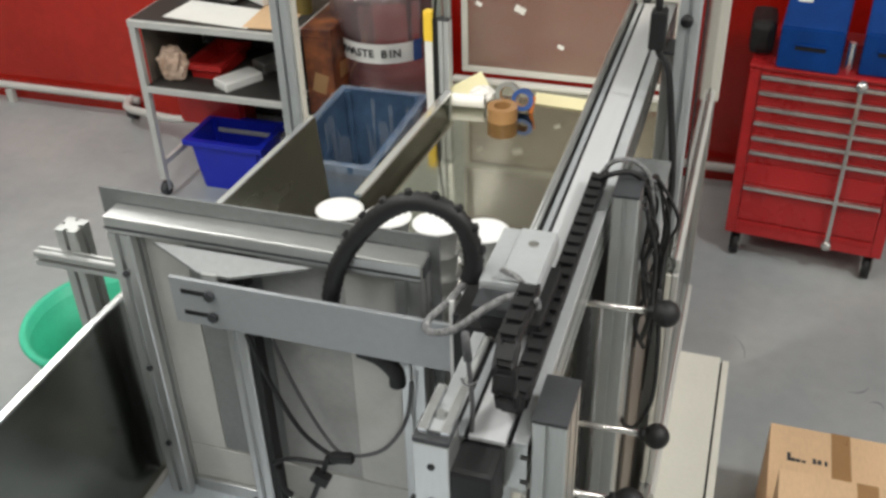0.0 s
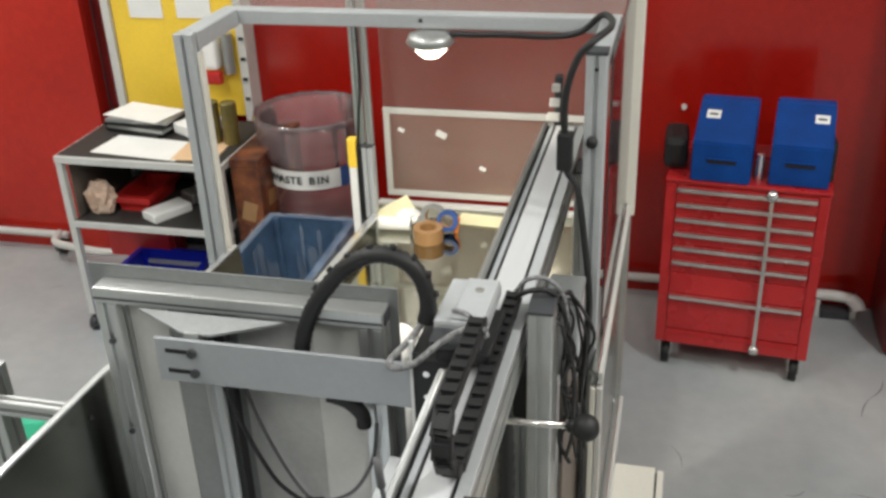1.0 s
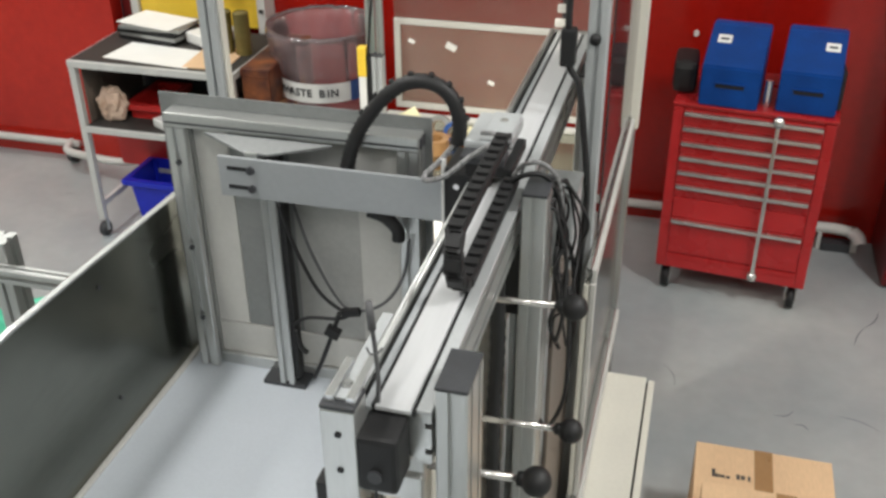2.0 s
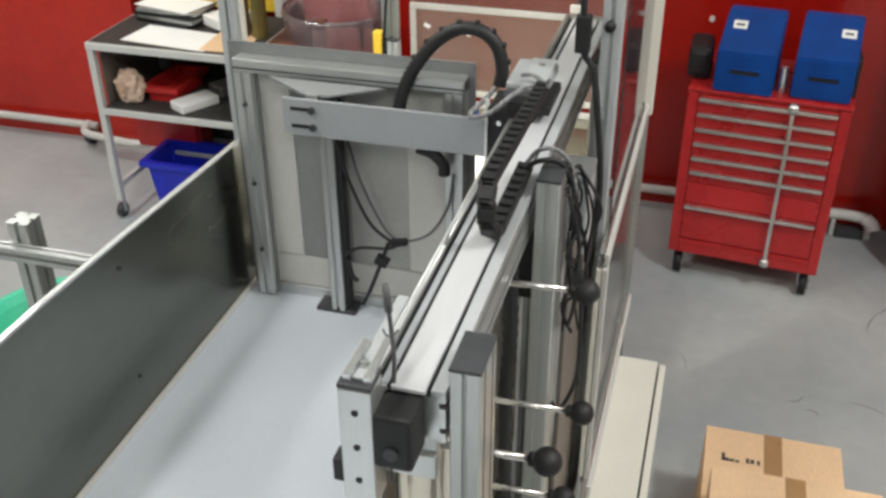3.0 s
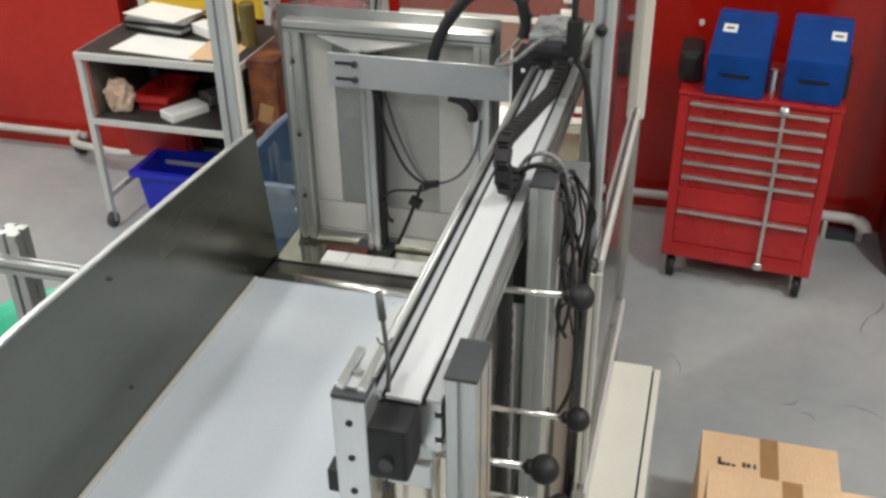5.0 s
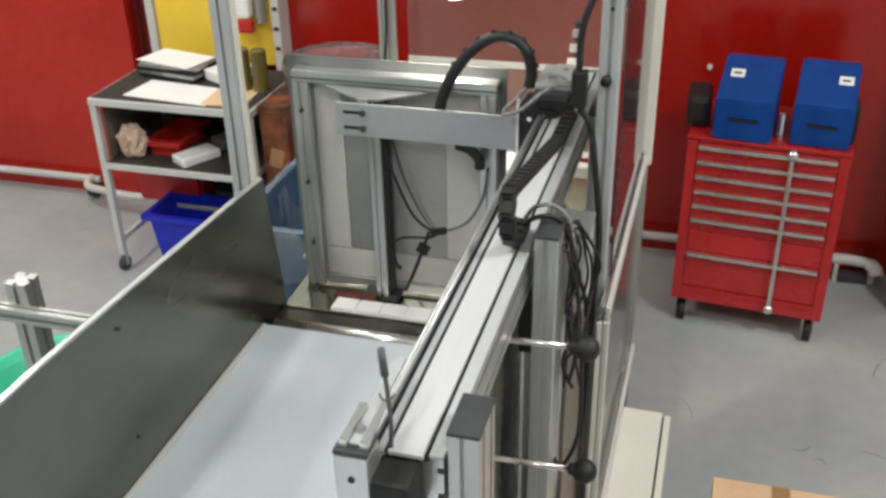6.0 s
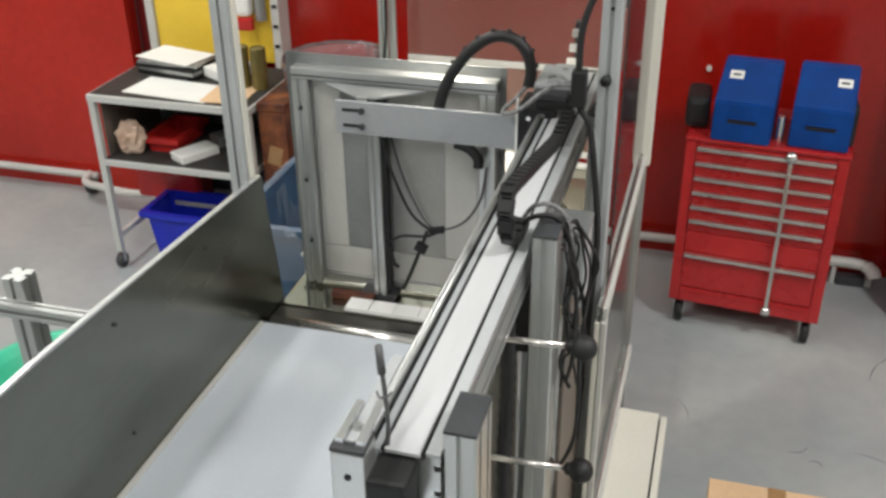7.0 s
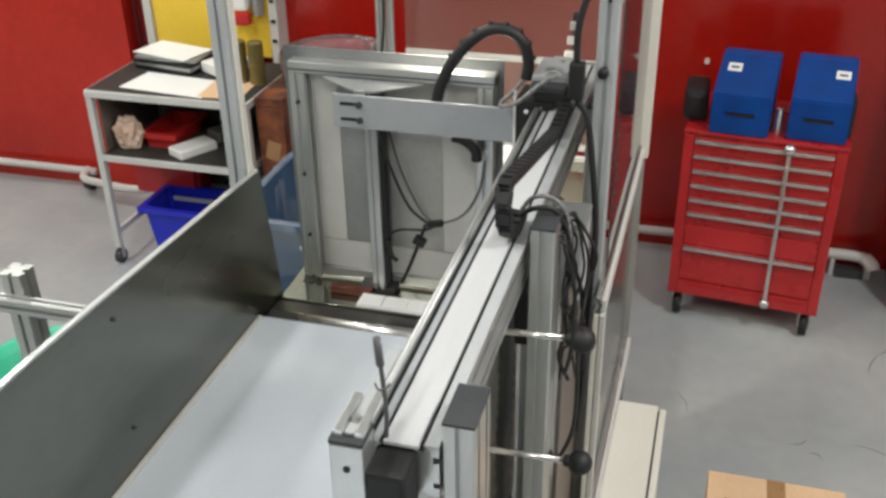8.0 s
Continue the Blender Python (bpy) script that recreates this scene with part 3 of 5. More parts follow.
# ---- machine enclosure ----
def enclosure():
    t = thing("machine_enclosure", (-0.7, 2.6, 0), "grey profile enclosure with clear panels round the table", "machine guard")
    part("post", extrusion(-1.199, -1.150, 2.125, 2.170, 0, 1.905), GREY_PAINT, t)
    part("post_seal", box(-1.1495, -1.1420, 2.134, 2.158, 0.4, 1.8615, 0.002), CREAM, t, "pale cream sealing strip")
    part("post", extrusion(-0.240, -0.197, 2.02, 2.065, 0, 1.918), GREY_PAINT, t)
    part("end_cap", box(-0.241, -0.196, 2.019, 2.066, 1.9185, 1.926, 0.002), DARKCAP, t)
    part("cross_beam", box(-1.199, -0.197, 2.380, 2.422, 1.866, 1.903, 0.004), GREY_PAINT, t, "grey cross beam")
    part("beam_screw", rod((-0.675, 2.377, 1.887), (-0.675, 2.381, 1.887), 0.005, seg=10), DARKCAP, t)
    part("side_beam", box(-1.197, -1.150, 2.1705, 2.3795, 1.862, 1.905, 0.004), GREY_PAINT, t)
    part("side_beam", box(-0.240, -0.1975, 2.066, 2.3795, 1.868, 1.912, 0.004), GREY_PAINT, t)
    part("roof_panel", box(-1.19, -0.197, 2.4225, 3.36, 1.894, 1.900), SMOKE, t, "scuffed clear roof panel")
    part("rear_pane", box(-1.095, -0.197, 3.352, 3.357, 1.3185, 1.8935), REARPANE, t, "hazy clear rear pane")
    part("rear_post", extrusion(-1.20, -1.165, 3.33, 3.365, 0, 1.90, module=0.035), ALU, t)
    part("rear_post", box(-0.193, -0.161, 2.842, 2.880, 1.190, 2.05, 0.004), CREAM, t, "pale cream edged post")
    part("rear_post", box(-0.191, -0.170, 2.842, 2.872, 0, 1.1895, 0.004), SHEET, t)
    part("post_groove", box(-0.1955, -0.1932, 2.855, 2.867, 1.24, 2.04), BACKSHEET, t)
    part("side_rail", extrusion(-0.1965, -0.182, 1.93, 2.8415, 1.190, 1.234, "y"), ALU_Y, t)
    part("side_rail_trim", box(-0.1815, -0.1715, 1.935, 2.8415, 1.194, 1.226, 0.002), PANEL, t)
    part("side_pane", box(-0.192, -0.187, 2.07, 2.8415, 1.2345, 1.90), PANE, t, "clear reflecting side pane")
    part("front_post", box(-0.1985, -0.1860, 1.926, 1.956, 0.5355, 1.1895, 0.002), CREAM, t, "pale cream corner post")
    part("front_post", box(-0.1840, -0.1715, 1.926, 1.956, 0.5355, 1.1895, 0.002), PANEL, t)
    part("side_pane", box(-0.192, -0.187, 1.9565, 2.8415, 0.5355, 1.1895), SCUFFED, t, "scuffed lower side pane")
    part("side_rail", extrusion(-0.200, -0.172, 1.10, 2.8415, 0.490, 0.535, "y"), ALU_Y, t)
    part("side_rail_trim", box(-0.1715, -0.160, 1.9, 2.8415, 0.494, 0.531, 0.002), PANEL, t)
    part("post_knob", rod((-0.222, 2.008, 1.737), (-0.222, 2.02, 1.737), 0.012), BLACK, t, "black screw knob", True)
    part("post_screw", rod((-0.218, 2.017, 1.89), (-0.218, 2.02, 1.89), 0.004), BLACK, t)
    return t


enclosure()


def rear_flap():
    t = thing("rear_flap", (-0.8, 3.37, 0.95), "pale framed clear flap at the back of the table", "machine panel")
    x0, x1, z0, z1, y = -1.095, -0.32, 0.975, 1.318, 3.345
    part("pane", box(x0 + 0.02, x1 - 0.02, y + 0.006, y + 0.010, z0 + 0.02, z1 - 0.02), HAZY, t, "scuffed hazy clear pane")
    part("top_bar", box(x0, x1, y, y + 0.02, z1 - 0.022, z1, 0.003), PANEL, t)
    part("bottom_bar", box(x0, x1, y, y + 0.02, z0, z0 + 0.022, 0.003), PANEL, t)
    part("stile", box(x0, x0 + 0.022, y + 0.0005, y + 0.0195, z0 + 0.0225, z1 - 0.0225, 0.003), PANEL, t)
    part("stile", box(x1 - 0.022, x1, y + 0.0005, y + 0.0195, z0 + 0.0225, z1 - 0.0225, 0.003), PANEL, t)
    for x, z, s in ((-1.03, 1.235, 0.012), (-0.88, 1.225, 0.02), (-0.73, 1.10, 0.012)):
        part("torn_sticker", turned(box(-s, s, -0.001, 0.001, -s * 0.6, s * 0.6), pose(x, y + 0.004, z, 0, 25, 0)), PAPER, t)
    part("ledge", box(-1.125, -0.335, 3.31, 3.344, 0.9455, 0.960, 0.003), PANEL, t)
    return t


rear_flap()


def light_curtain():
    t = thing("light_curtain", (-1.05, 3.0, 0.5), "yellow and white light curtain on a grey post", "sensor")
    part("post", extrusion(-1.136, -1.096, 3.196, 3.236, 0.946, 1.218, module=0.04), GREY_PAINT, t)
    part("post_cap", box(-1.1365, -1.0955, 3.1955, 3.2365, 1.2185, 1.225, 0.002), DARKCAP, t)
    part("upper_post", extrusion(-1.119, -1.097, 3.214, 3.236, 1.2255, 1.893, module=0.022), ALU, t)
    part("yellow_end", box(-1.187, -1.155, 3.190, 3.227, 1.142, 1.250, 0.004), YELLOW, t, "yellow end cap")
    part("body", box(-1.185, -1.157, 3.192, 3.225, 0.60, 1.1415, 0.003), WHITE, t)
    part("side_strip", box(-1.1565, -1.1370, 3.196, 3.225, 0.60, 1.222, 0.002), BLACK, t)
    part("cable", hose([(-1.150, 3.205, 1.222), (-1.137, 3.200, 1.34), (-1.124, 3.200, 1.48), (-1.126, 3.200, 1.88)], 0.005), RUBBER, t, smooth=True)
    return t


light_curtain()


def flood_lamp():
    t = thing("flood_lamp", (-0.65, 2.37, 1.86), "switched-on flood lamp under the cross beam", "lamp")
    c = (-0.650, 2.372, 1.863)
    bm = lathe([(0.001, 0.002), (0.030, 0.001), (0.052, -0.006), (0.060, -0.024), (0.050, -0.034), (0.046, -0.030)], c)
    part("shade", bm, SHEET, t, "round reflector shade", True)
    part("glass", lathe([(0.001, -0.066), (0.020, -0.062), (0.037, -0.046), (0.045, -0.030)], c), FLOODGLOW, t, "glowing lamp glass", True)
    part("cable", hose([(-0.60, 2.372, 1.858), (-0.53, 2.372, 1.858), (-0.46, 2.372, 1.860), (-0.36, 2.370, 1.859), (-0.29, 2.368, 1.872), (-0.240, 2.350, 1.917), (-0.212, 2.27, 1.930), (-0.202, 2.15, 1.945), (-0.205, 2.07, 1.955), (-0.222, 2.0, 1.955), (-0.253, 1.995, 1.92), (-0.274, 1.99, 1.85), (-0.276, 1.99, 1.765), (-0.270, 1.99, 1.685), (-0.246, 1.99, 1.64), (-0.227, 1.985, 1.52), (-0.213, 1.98, 1.40), (-0.213, 1.98, 1.30), (-0.222, 1.98, 1.1), (-0.23, 1.98, 0.8)], 0.0075), RUBBER, t, "black lamp cable", True)
    part("cable_box", box(-0.290, -0.258, 1.975, 2.008, 1.685, 1.765, 0.005), BLACK, t, "black cable junction box")
    return t


flood_lamp()
spot = bpy.data.lights.new("flood", "AREA")
spot.shape, spot.size, spot.energy, spot.color, spot.spread = "DISK", 0.08, 5.5, (1.0, 0.93, 0.80), radians(125)
flood = new("flood", spot)
flood.matrix_world = look((-0.650, 2.372, 1.792), (-0.74, 2.78, 0.95))


def wiring():
    t = thing("cable_bundle", (-0.2, 1.65, 1.2), "tangle of black cables hanging behind the posts", "cables")
    rng = random.Random(4)
    for k in range(11):
        x, y = -0.208 + rng.uniform(-0.016, 0.022), 1.60 + rng.uniform(-0.02, 0.10)
        pts = [(-0.235 + rng.uniform(-0.006, 0.004), 1.61 + rng.uniform(-0.03, 0.02), 1.585 + rng.uniform(-0.03, 0.02)), (-0.222, y, 1.555 + rng.uniform(-0.03, 0.02))]
        z = 1.49
        while z > 1.12 + rng.uniform(0, 0.22):
            pts.append((x + rng.uniform(-0.018, 0.02), y + rng.uniform(-0.03, 0.03), z))
            z -= rng.uniform(0.05, 0.09)
        part("cable", hose(pts, rng.choice((0.0028, 0.0034, 0.0042)), seg=8, steps=5), RUBBER, t, smooth=True)
    part("sleeve", hose([(-0.312, 1.615, 1.60), (-0.292, 1.61, 1.628), (-0.262, 1.605, 1.637), (-0.236, 1.61, 1.618), (-0.224, 1.62, 1.58), (-0.215, 1.62, 1.50)], 0.0042), GREYCABLE, t, "grey woven cable sleeve", True)
    part("cable", hose([(-0.312, 1.60, 1.595), (-0.288, 1.585, 1.618), (-0.258, 1.59, 1.622), (-0.236, 1.60, 1.60), (-0.220, 1.62, 1.54), (-0.206, 1.61, 1.45)], 0.005), RUBBER, t, smooth=True)
    part("cable", hose([(-0.185, 1.52, 1.44), (-0.172, 1.47, 1.34), (-0.172, 1.46, 1.24), (-0.195, 1.48, 1.15), (-0.222, 1.56, 1.07), (-0.252, 1.66, 1.0), (-0.255, 1.67, 0.85)], 0.0042), RUBBER, t, smooth=True)
    part("conduit", hose([(-0.315, 1.50, 1.46), (-0.31, 1.50, 1.3), (-0.315, 1.50, 1.1), (-0.31, 1.50, 0.8), (-0.31, 1.50, 0.4)], 0.014, ribs=0.12, steps=12), RUBBER, t, smooth=True)
    part("conduit", hose([(-0.335, 1.30, 1.46), (-0.33, 1.30, 1.25), (-0.34, 1.30, 1.05), (-0.33, 1.3, 0.7)], 0.010, steps=12), RUBBER, t, smooth=True)
    for z0, z1, r, mat in ((1.10, 1.20, 0.019, BLACK), (1.2005, 1.225, 0.016, SHEET), (1.2255, 1.29, 0.019, BLACK), (1.2905, 1.31, 0.012, PANEL), (0.86, 1.03, 0.021, DARKCAP), (1.0305, 1.05, 0.014, PANEL)):
        part("air_cylinder", rod((-0.330, 1.245, z0), (-0.330, 1.245, z1), r, seg=18), mat, t, smooth=False)
    part("hose", hose([(-0.332, 1.245, 1.31), (-0.335, 1.235, 1.37), (-0.345, 1.22, 1.42), (-0.35, 1.20, 1.46)], 0.0045), RUBBER, t, smooth=True)
    part("hose", hose([(-0.330, 1.23, 1.10), (-0.315, 1.20, 1.06), (-0.320, 1.19, 0.95), (-0.325, 1.20, 0.70)], 0.0045), DARK_RED, t, "thin dark red hose", True)
    part("plug", box(-0.345, -0.315, 1.28, 1.32, 1.16, 1.25, 0.006), BLACK, t)
    part("plug", box(-0.352, -0.322, 1.20, 1.24, 1.02, 1.10, 0.006), BLACK, t)
    return t


wiring()


def valve_block():
    t = thing("valve_block", (-0.24, 2.5, 1.3), "small grey control box with pale connectors behind the rail", "control box")
    part("body", box(-0.285, -0.215, 1.80, 1.90, 1.30, 1.47, 0.006), GREY_PAINT, t)
    part("lid", box(-0.287, -0.213, 1.798, 1.902, 1.4705, 1.485, 0.003), BACKSHEET, t)
    part("dark_body", box(-0.36, -0.29, 1.75, 1.95, 1.20, 1.44, 0.006), BLACK, t)
    for k in range(3):
        part("connector", box(-0.390 + 0.006 * k, -0.356, 2.555, 2.5695, 1.582 + 0.040 * k, 1.604 + 0.040 * k, 0.004), PANEL, t)
    part("stand", box(-0.373, -0.353, 2.57, 2.60, 1.5665, 1.70, 0.003), DARKCAP, t)
    return t


valve_block()


def white_cover():
    t = thing("cream_cover", (-0.1, 1.8, 0), "cream steel duct cover standing beside the machine", "duct")
    part("body", box(-0.206, -0.040, 0.9, 2.545, 0.0, 0.484, 0.004), CREAM, t)
    part("edge_panel", box(-0.034, -0.014, 0.9, 2.535, 0.0, 0.486, 0.003), CREAM, t)
    part("seam", box(-0.0395, -0.0345, 0.905, 2.53, 0.0, 0.478), BLACK, t)
    part("top_lip", box(-0.206, -0.040, 0.9, 2.545, 0.4845, 0.487, 0.001), CREAM, t)
    return t


white_cover()


def inner_covers():
    t = thing("machine_cover", (-0.35, 1.6, 0), "dark steel covers under the rail and behind the posts", "cover")
    part("rail_cover", box(-0.402, -0.396, 1.0, 2.02, 0.0, 1.42, 0.002), EDGE, t)
    part("inner_plate", box(-0.3955, -0.390, 1.06, 2.01, 0.55, 1.455, 0.001), CREAM, t, "pale beige inner plate")
    part("post_cover", box(-0.236, -0.226, 1.665, 2.0, 0.0, 1.36, 0.003), BROWNISH, t, "brown-grey cover plate")
    part("floor_tray", box(-0.395, -0.237, 1.1, 2.0, 0.30, 0.32, 0.002), EDGE, t)
    return t


inner_covers()


# ---- moved goods ----
def cup_stack(x):
    t = thing("cup_stack", (x, 1.42, 0.957), "stack of white plastic cups before the gate", "cups", group="cup stacks")
    for k in range(12):
        z = 0.957 + 0.048 * k
        part("cup", lathe([(0.030, 0.0), (0.040, 0.066), (0.043, 0.067), (0.043, 0.070), (0.036, 0.071), (0.001, 0.0715)] if k == 11 else [(0.030, 0.0), (0.040, 0.066), (0.043, 0.067), (0.043, 0.070)], (x, 1.42, z), 24), WHITE, t, smooth=True)
    return t


STACKS = [cup_stack(x) for x in (-0.745, -0.655, -0.565, -0.48)]


def goods_row():
    t = thing("white_goods_row", (-0.8, 2.19, 0.946), "row of white plastic parts under the gate", "plastic parts")
    part("carrier", box(-0.895, -0.46, 2.178, 2.240, 0.947, 0.956, 0.003), WHITE, t)
    for k in range(6):
        part("part", box(-0.893 + 0.072 * k, -0.825 + 0.072 * k, 2.180, 2.238, 0.9562, 0.960, 0.0015), WHITE, t)
    return t


GOODS = goods_row()


def brown_piece():
    t = thing("cardboard_piece", (-0.93, 2.24, 0.946), "brown cardboard piece lying on the table", "cardboard")
    part("flap", box(-0.985, -0.86, 2.238, 2.262, 0.947, 0.968, 0.002), OLDCARD, t)
    return t


brown_piece()


# ---- tools, tape and paper on the table ----
def tape_roll(x, y, z, r, w, mat, label, tilt=0):
    t = thing("tape_roll", (x, y, z), label, "tape", group="tape rolls")
    bm = lathe([(r * 0.6, 0), (r, 0), (r, w), (r * 0.6, w), (r * 0.6, 0)], (0, 0, 0), 32)
    part("tape", turned(bm, pose(x, y, z, tilt)), mat, t, smooth=False)
    bm = lathe([(r * 0.56, 0.001), (r * 0.6, 0.001), (r * 0.6, w - 0.001), (r * 0.56, w - 0.001), (r * 0.56, 0.001)], (0, 0, 0), 32)
    part("core", turned(bm, pose(x, y, z, tilt)), TAPE, t)


tape_roll(-0.865, 3.055, 0.946, 0.052, 0.05, TAPE, "brown parcel tape roll lying on the table")
tape_roll(-0.81, 3.14, 0.988, 0.038, 0.03, BLUEPL, "blue tape roll leaning on another roll", 74)
tape_roll(-0.87, 3.16, 0.992, 0.043, 0.03, SHEET, "grey tape roll leaning on another roll", 70)


def loose(name, bm, mat, at, label, category, inner="sheet"):
    t = thing(name, at, label, category)
    part(inner, bm, mat, t)
    return t


def crumple(rx, ry, rz, c, seed):
    """A crushed lump of paper."""
    rng = random.Random(seed)
    bm = bmesh.new()
    bmesh.ops.create_icosphere(bm, subdivisions=3, radius=1)
    for v in bm.verts:
        k = rng.uniform(0.74, 1.0)
        v.co = Vector((c[0] + v.co.x * rx * k, c[1] + v.co.y * ry * k, c[2] + max(-0.8 * rz, v.co.z * rz * k)))
    return bm


loose("paper_sheet", turned(box(-0.10, 0.10, -0.045, 0.045, 0, 0.002), pose(-0.70, 3.235, 0.9465, 0, 0, -4)), YELLOWPAPER, (-0.70, 3.235, 0.9465), "pale yellow paper sheet on the table", "paper")
def paper_roll():
    t = thing("paper_roll", (-1.0, 3.115, 0.946), "white paper roll lying on the table", "paper roll")
    bm = lathe([(0.010, 0), (0.024, 0), (0.024, 0.115), (0.010, 0.115), (0.010, 0)], (0, 0, 0), 28)
    part("paper", turned(bm, pose(-1.060, 3.112, 0.9705, 0, 90, 4)), PAPER, t)
    bm = lathe([(0.0085, -0.001), (0.010, -0.001), (0.010, 0.116), (0.0085, 0.116), (0.0085, -0.001)], (0, 0, 0), 20)
    part("core", turned(bm, pose(-1.060, 3.112, 0.9705, 0, 90, 4)), DARKCAP, t)
    return t


paper_roll()
loose("paper_wad", crumple(0.055, 0.045, 0.03, (-0.965, 3.18, 0.970), 5), PAPER, (-0.965, 3.18, 0.946), "crumpled white paper on the table", "paper", "wad")
loose("paper_pad", turned(box(-0.07, 0.07, -0.05, 0.05, 0, 0.012, 0.002), pose(-1.03, 3.22, 0.96, 14, -22, 30)), YELLOWPAPER, (-1.03, 3.22, 0.95), "pale yellow pad propped at the flap", "paper", "pad")
loose("orange_tool", turned(box(-0.007, 0.007, -0.012, 0.012, 0, 0.06, 0.003), pose(-0.785, 3.13, 0.946, 0, 10, 20)), ORANGE, (-0.775, 3.13, 0.946), "orange-handled tool beside the tape", "tool", "handle")


# ---- behind the table ----
def crate(name, x0, x1, y0, y1, z0, z1, mat, label, flare=0.03, wall=0.006, rim=0.012):
    t = thing(name, ((x0 + x1) / 2, (y0 + y1) / 2, z0), label, "bin")
    bm = bmesh.new()

    def loop(inset, z):
        return [bm.verts.new(p) for p in ((x0 + inset, y0 + inset, z), (x1 - inset, y0 + inset, z), (x1 - inset, y1 - inset, z), (x0 + inset, y1 - inset, z))]

    rings = [loop(flare, z0), loop(rim, z1 - 0.03), loop(0, z1 - 0.03), loop(0, z1), loop(rim + wall, z1), loop(flare + wall, z0 + 0.01)]
    for a, b in zip(rings, rings[1:]):
        for k in range(4):
            bm.faces.new((a[k], a[(k + 1) % 4], b[(k + 1) % 4], b[k]))
    bm.faces.new(rings[0]), bm.faces.new(rings[-1])
    bmesh.ops.bevel(bm, geom=[e for e in bm.edges if abs(e.verts[0].co.z - e.verts[1].co.z) > 0.05], offset=0.02, segments=3, affect="EDGES")
    part("shell", bm, mat, t)
    lip = bmesh.new()
    loops = []
    for grow, z in ((0.003, z1 - 0.024), (0.009, z1 - 0.022), (0.009, z1 + 0.004), (-rim - wall - 0.002, z1 + 0.004), (-rim - wall - 0.002, z1 - 0.004)):
        loops.append([lip.verts.new(p) for p in ((x0 - grow, y0 - grow, z), (x1 + grow, y0 - grow, z), (x1 + grow, y1 + grow, z), (x0 - grow, y1 + grow, z))])
    for a, b in zip(loops, loops[1:]):
        for k in range(4):
            lip.faces.new((a[k], a[(k + 1) % 4], b[(k + 1) % 4], b[k]))
    part("rim", lip, mat, t)
    return t


BIN = crate("waste_container", -1.575, -1.235, 2.745, 3.335, 0.0, 0.86, LINER, "grey-blue waste container with a clear plastic liner", 0.05)


def liner(parent, x0, x1, y0, y1, z):
    bm = bmesh.new()
    rng = random.Random(9)
    n, prev = 64, None
    for level, (grow, dz) in enumerate(((-0.03, -0.28), (-0.018, -0.05), (-0.004, 0.012), (0.012, 0.008), (0.014, -0.10), (0.010, -0.20))):
        ring = []
        for k in range(n):
            a = 2 * math.pi * k / n
            c, s = math.cos(a), math.sin(a)
            q = max(abs(c), abs(s))
            w = rng.uniform(-0.007, 0.007)
            ring.append(bm.verts.new(((x0 + x1) / 2 + c / q * ((x1 - x0) / 2 + grow + w), (y0 + y1) / 2 + s / q * ((y1 - y0) / 2 + grow + w), z + dz + rng.uniform(-0.008, 0.008))))
        if prev:
            for k in range(n):
                bm.faces.new((prev[k], prev[(k + 1) % n], ring[(k + 1) % n], ring[k]))
        prev = ring
    part("liner", bm, FOIL, parent, "crinkled clear plastic liner", True)


liner(BIN, -1.575, -1.235, 2.745, 3.335, 0.86)


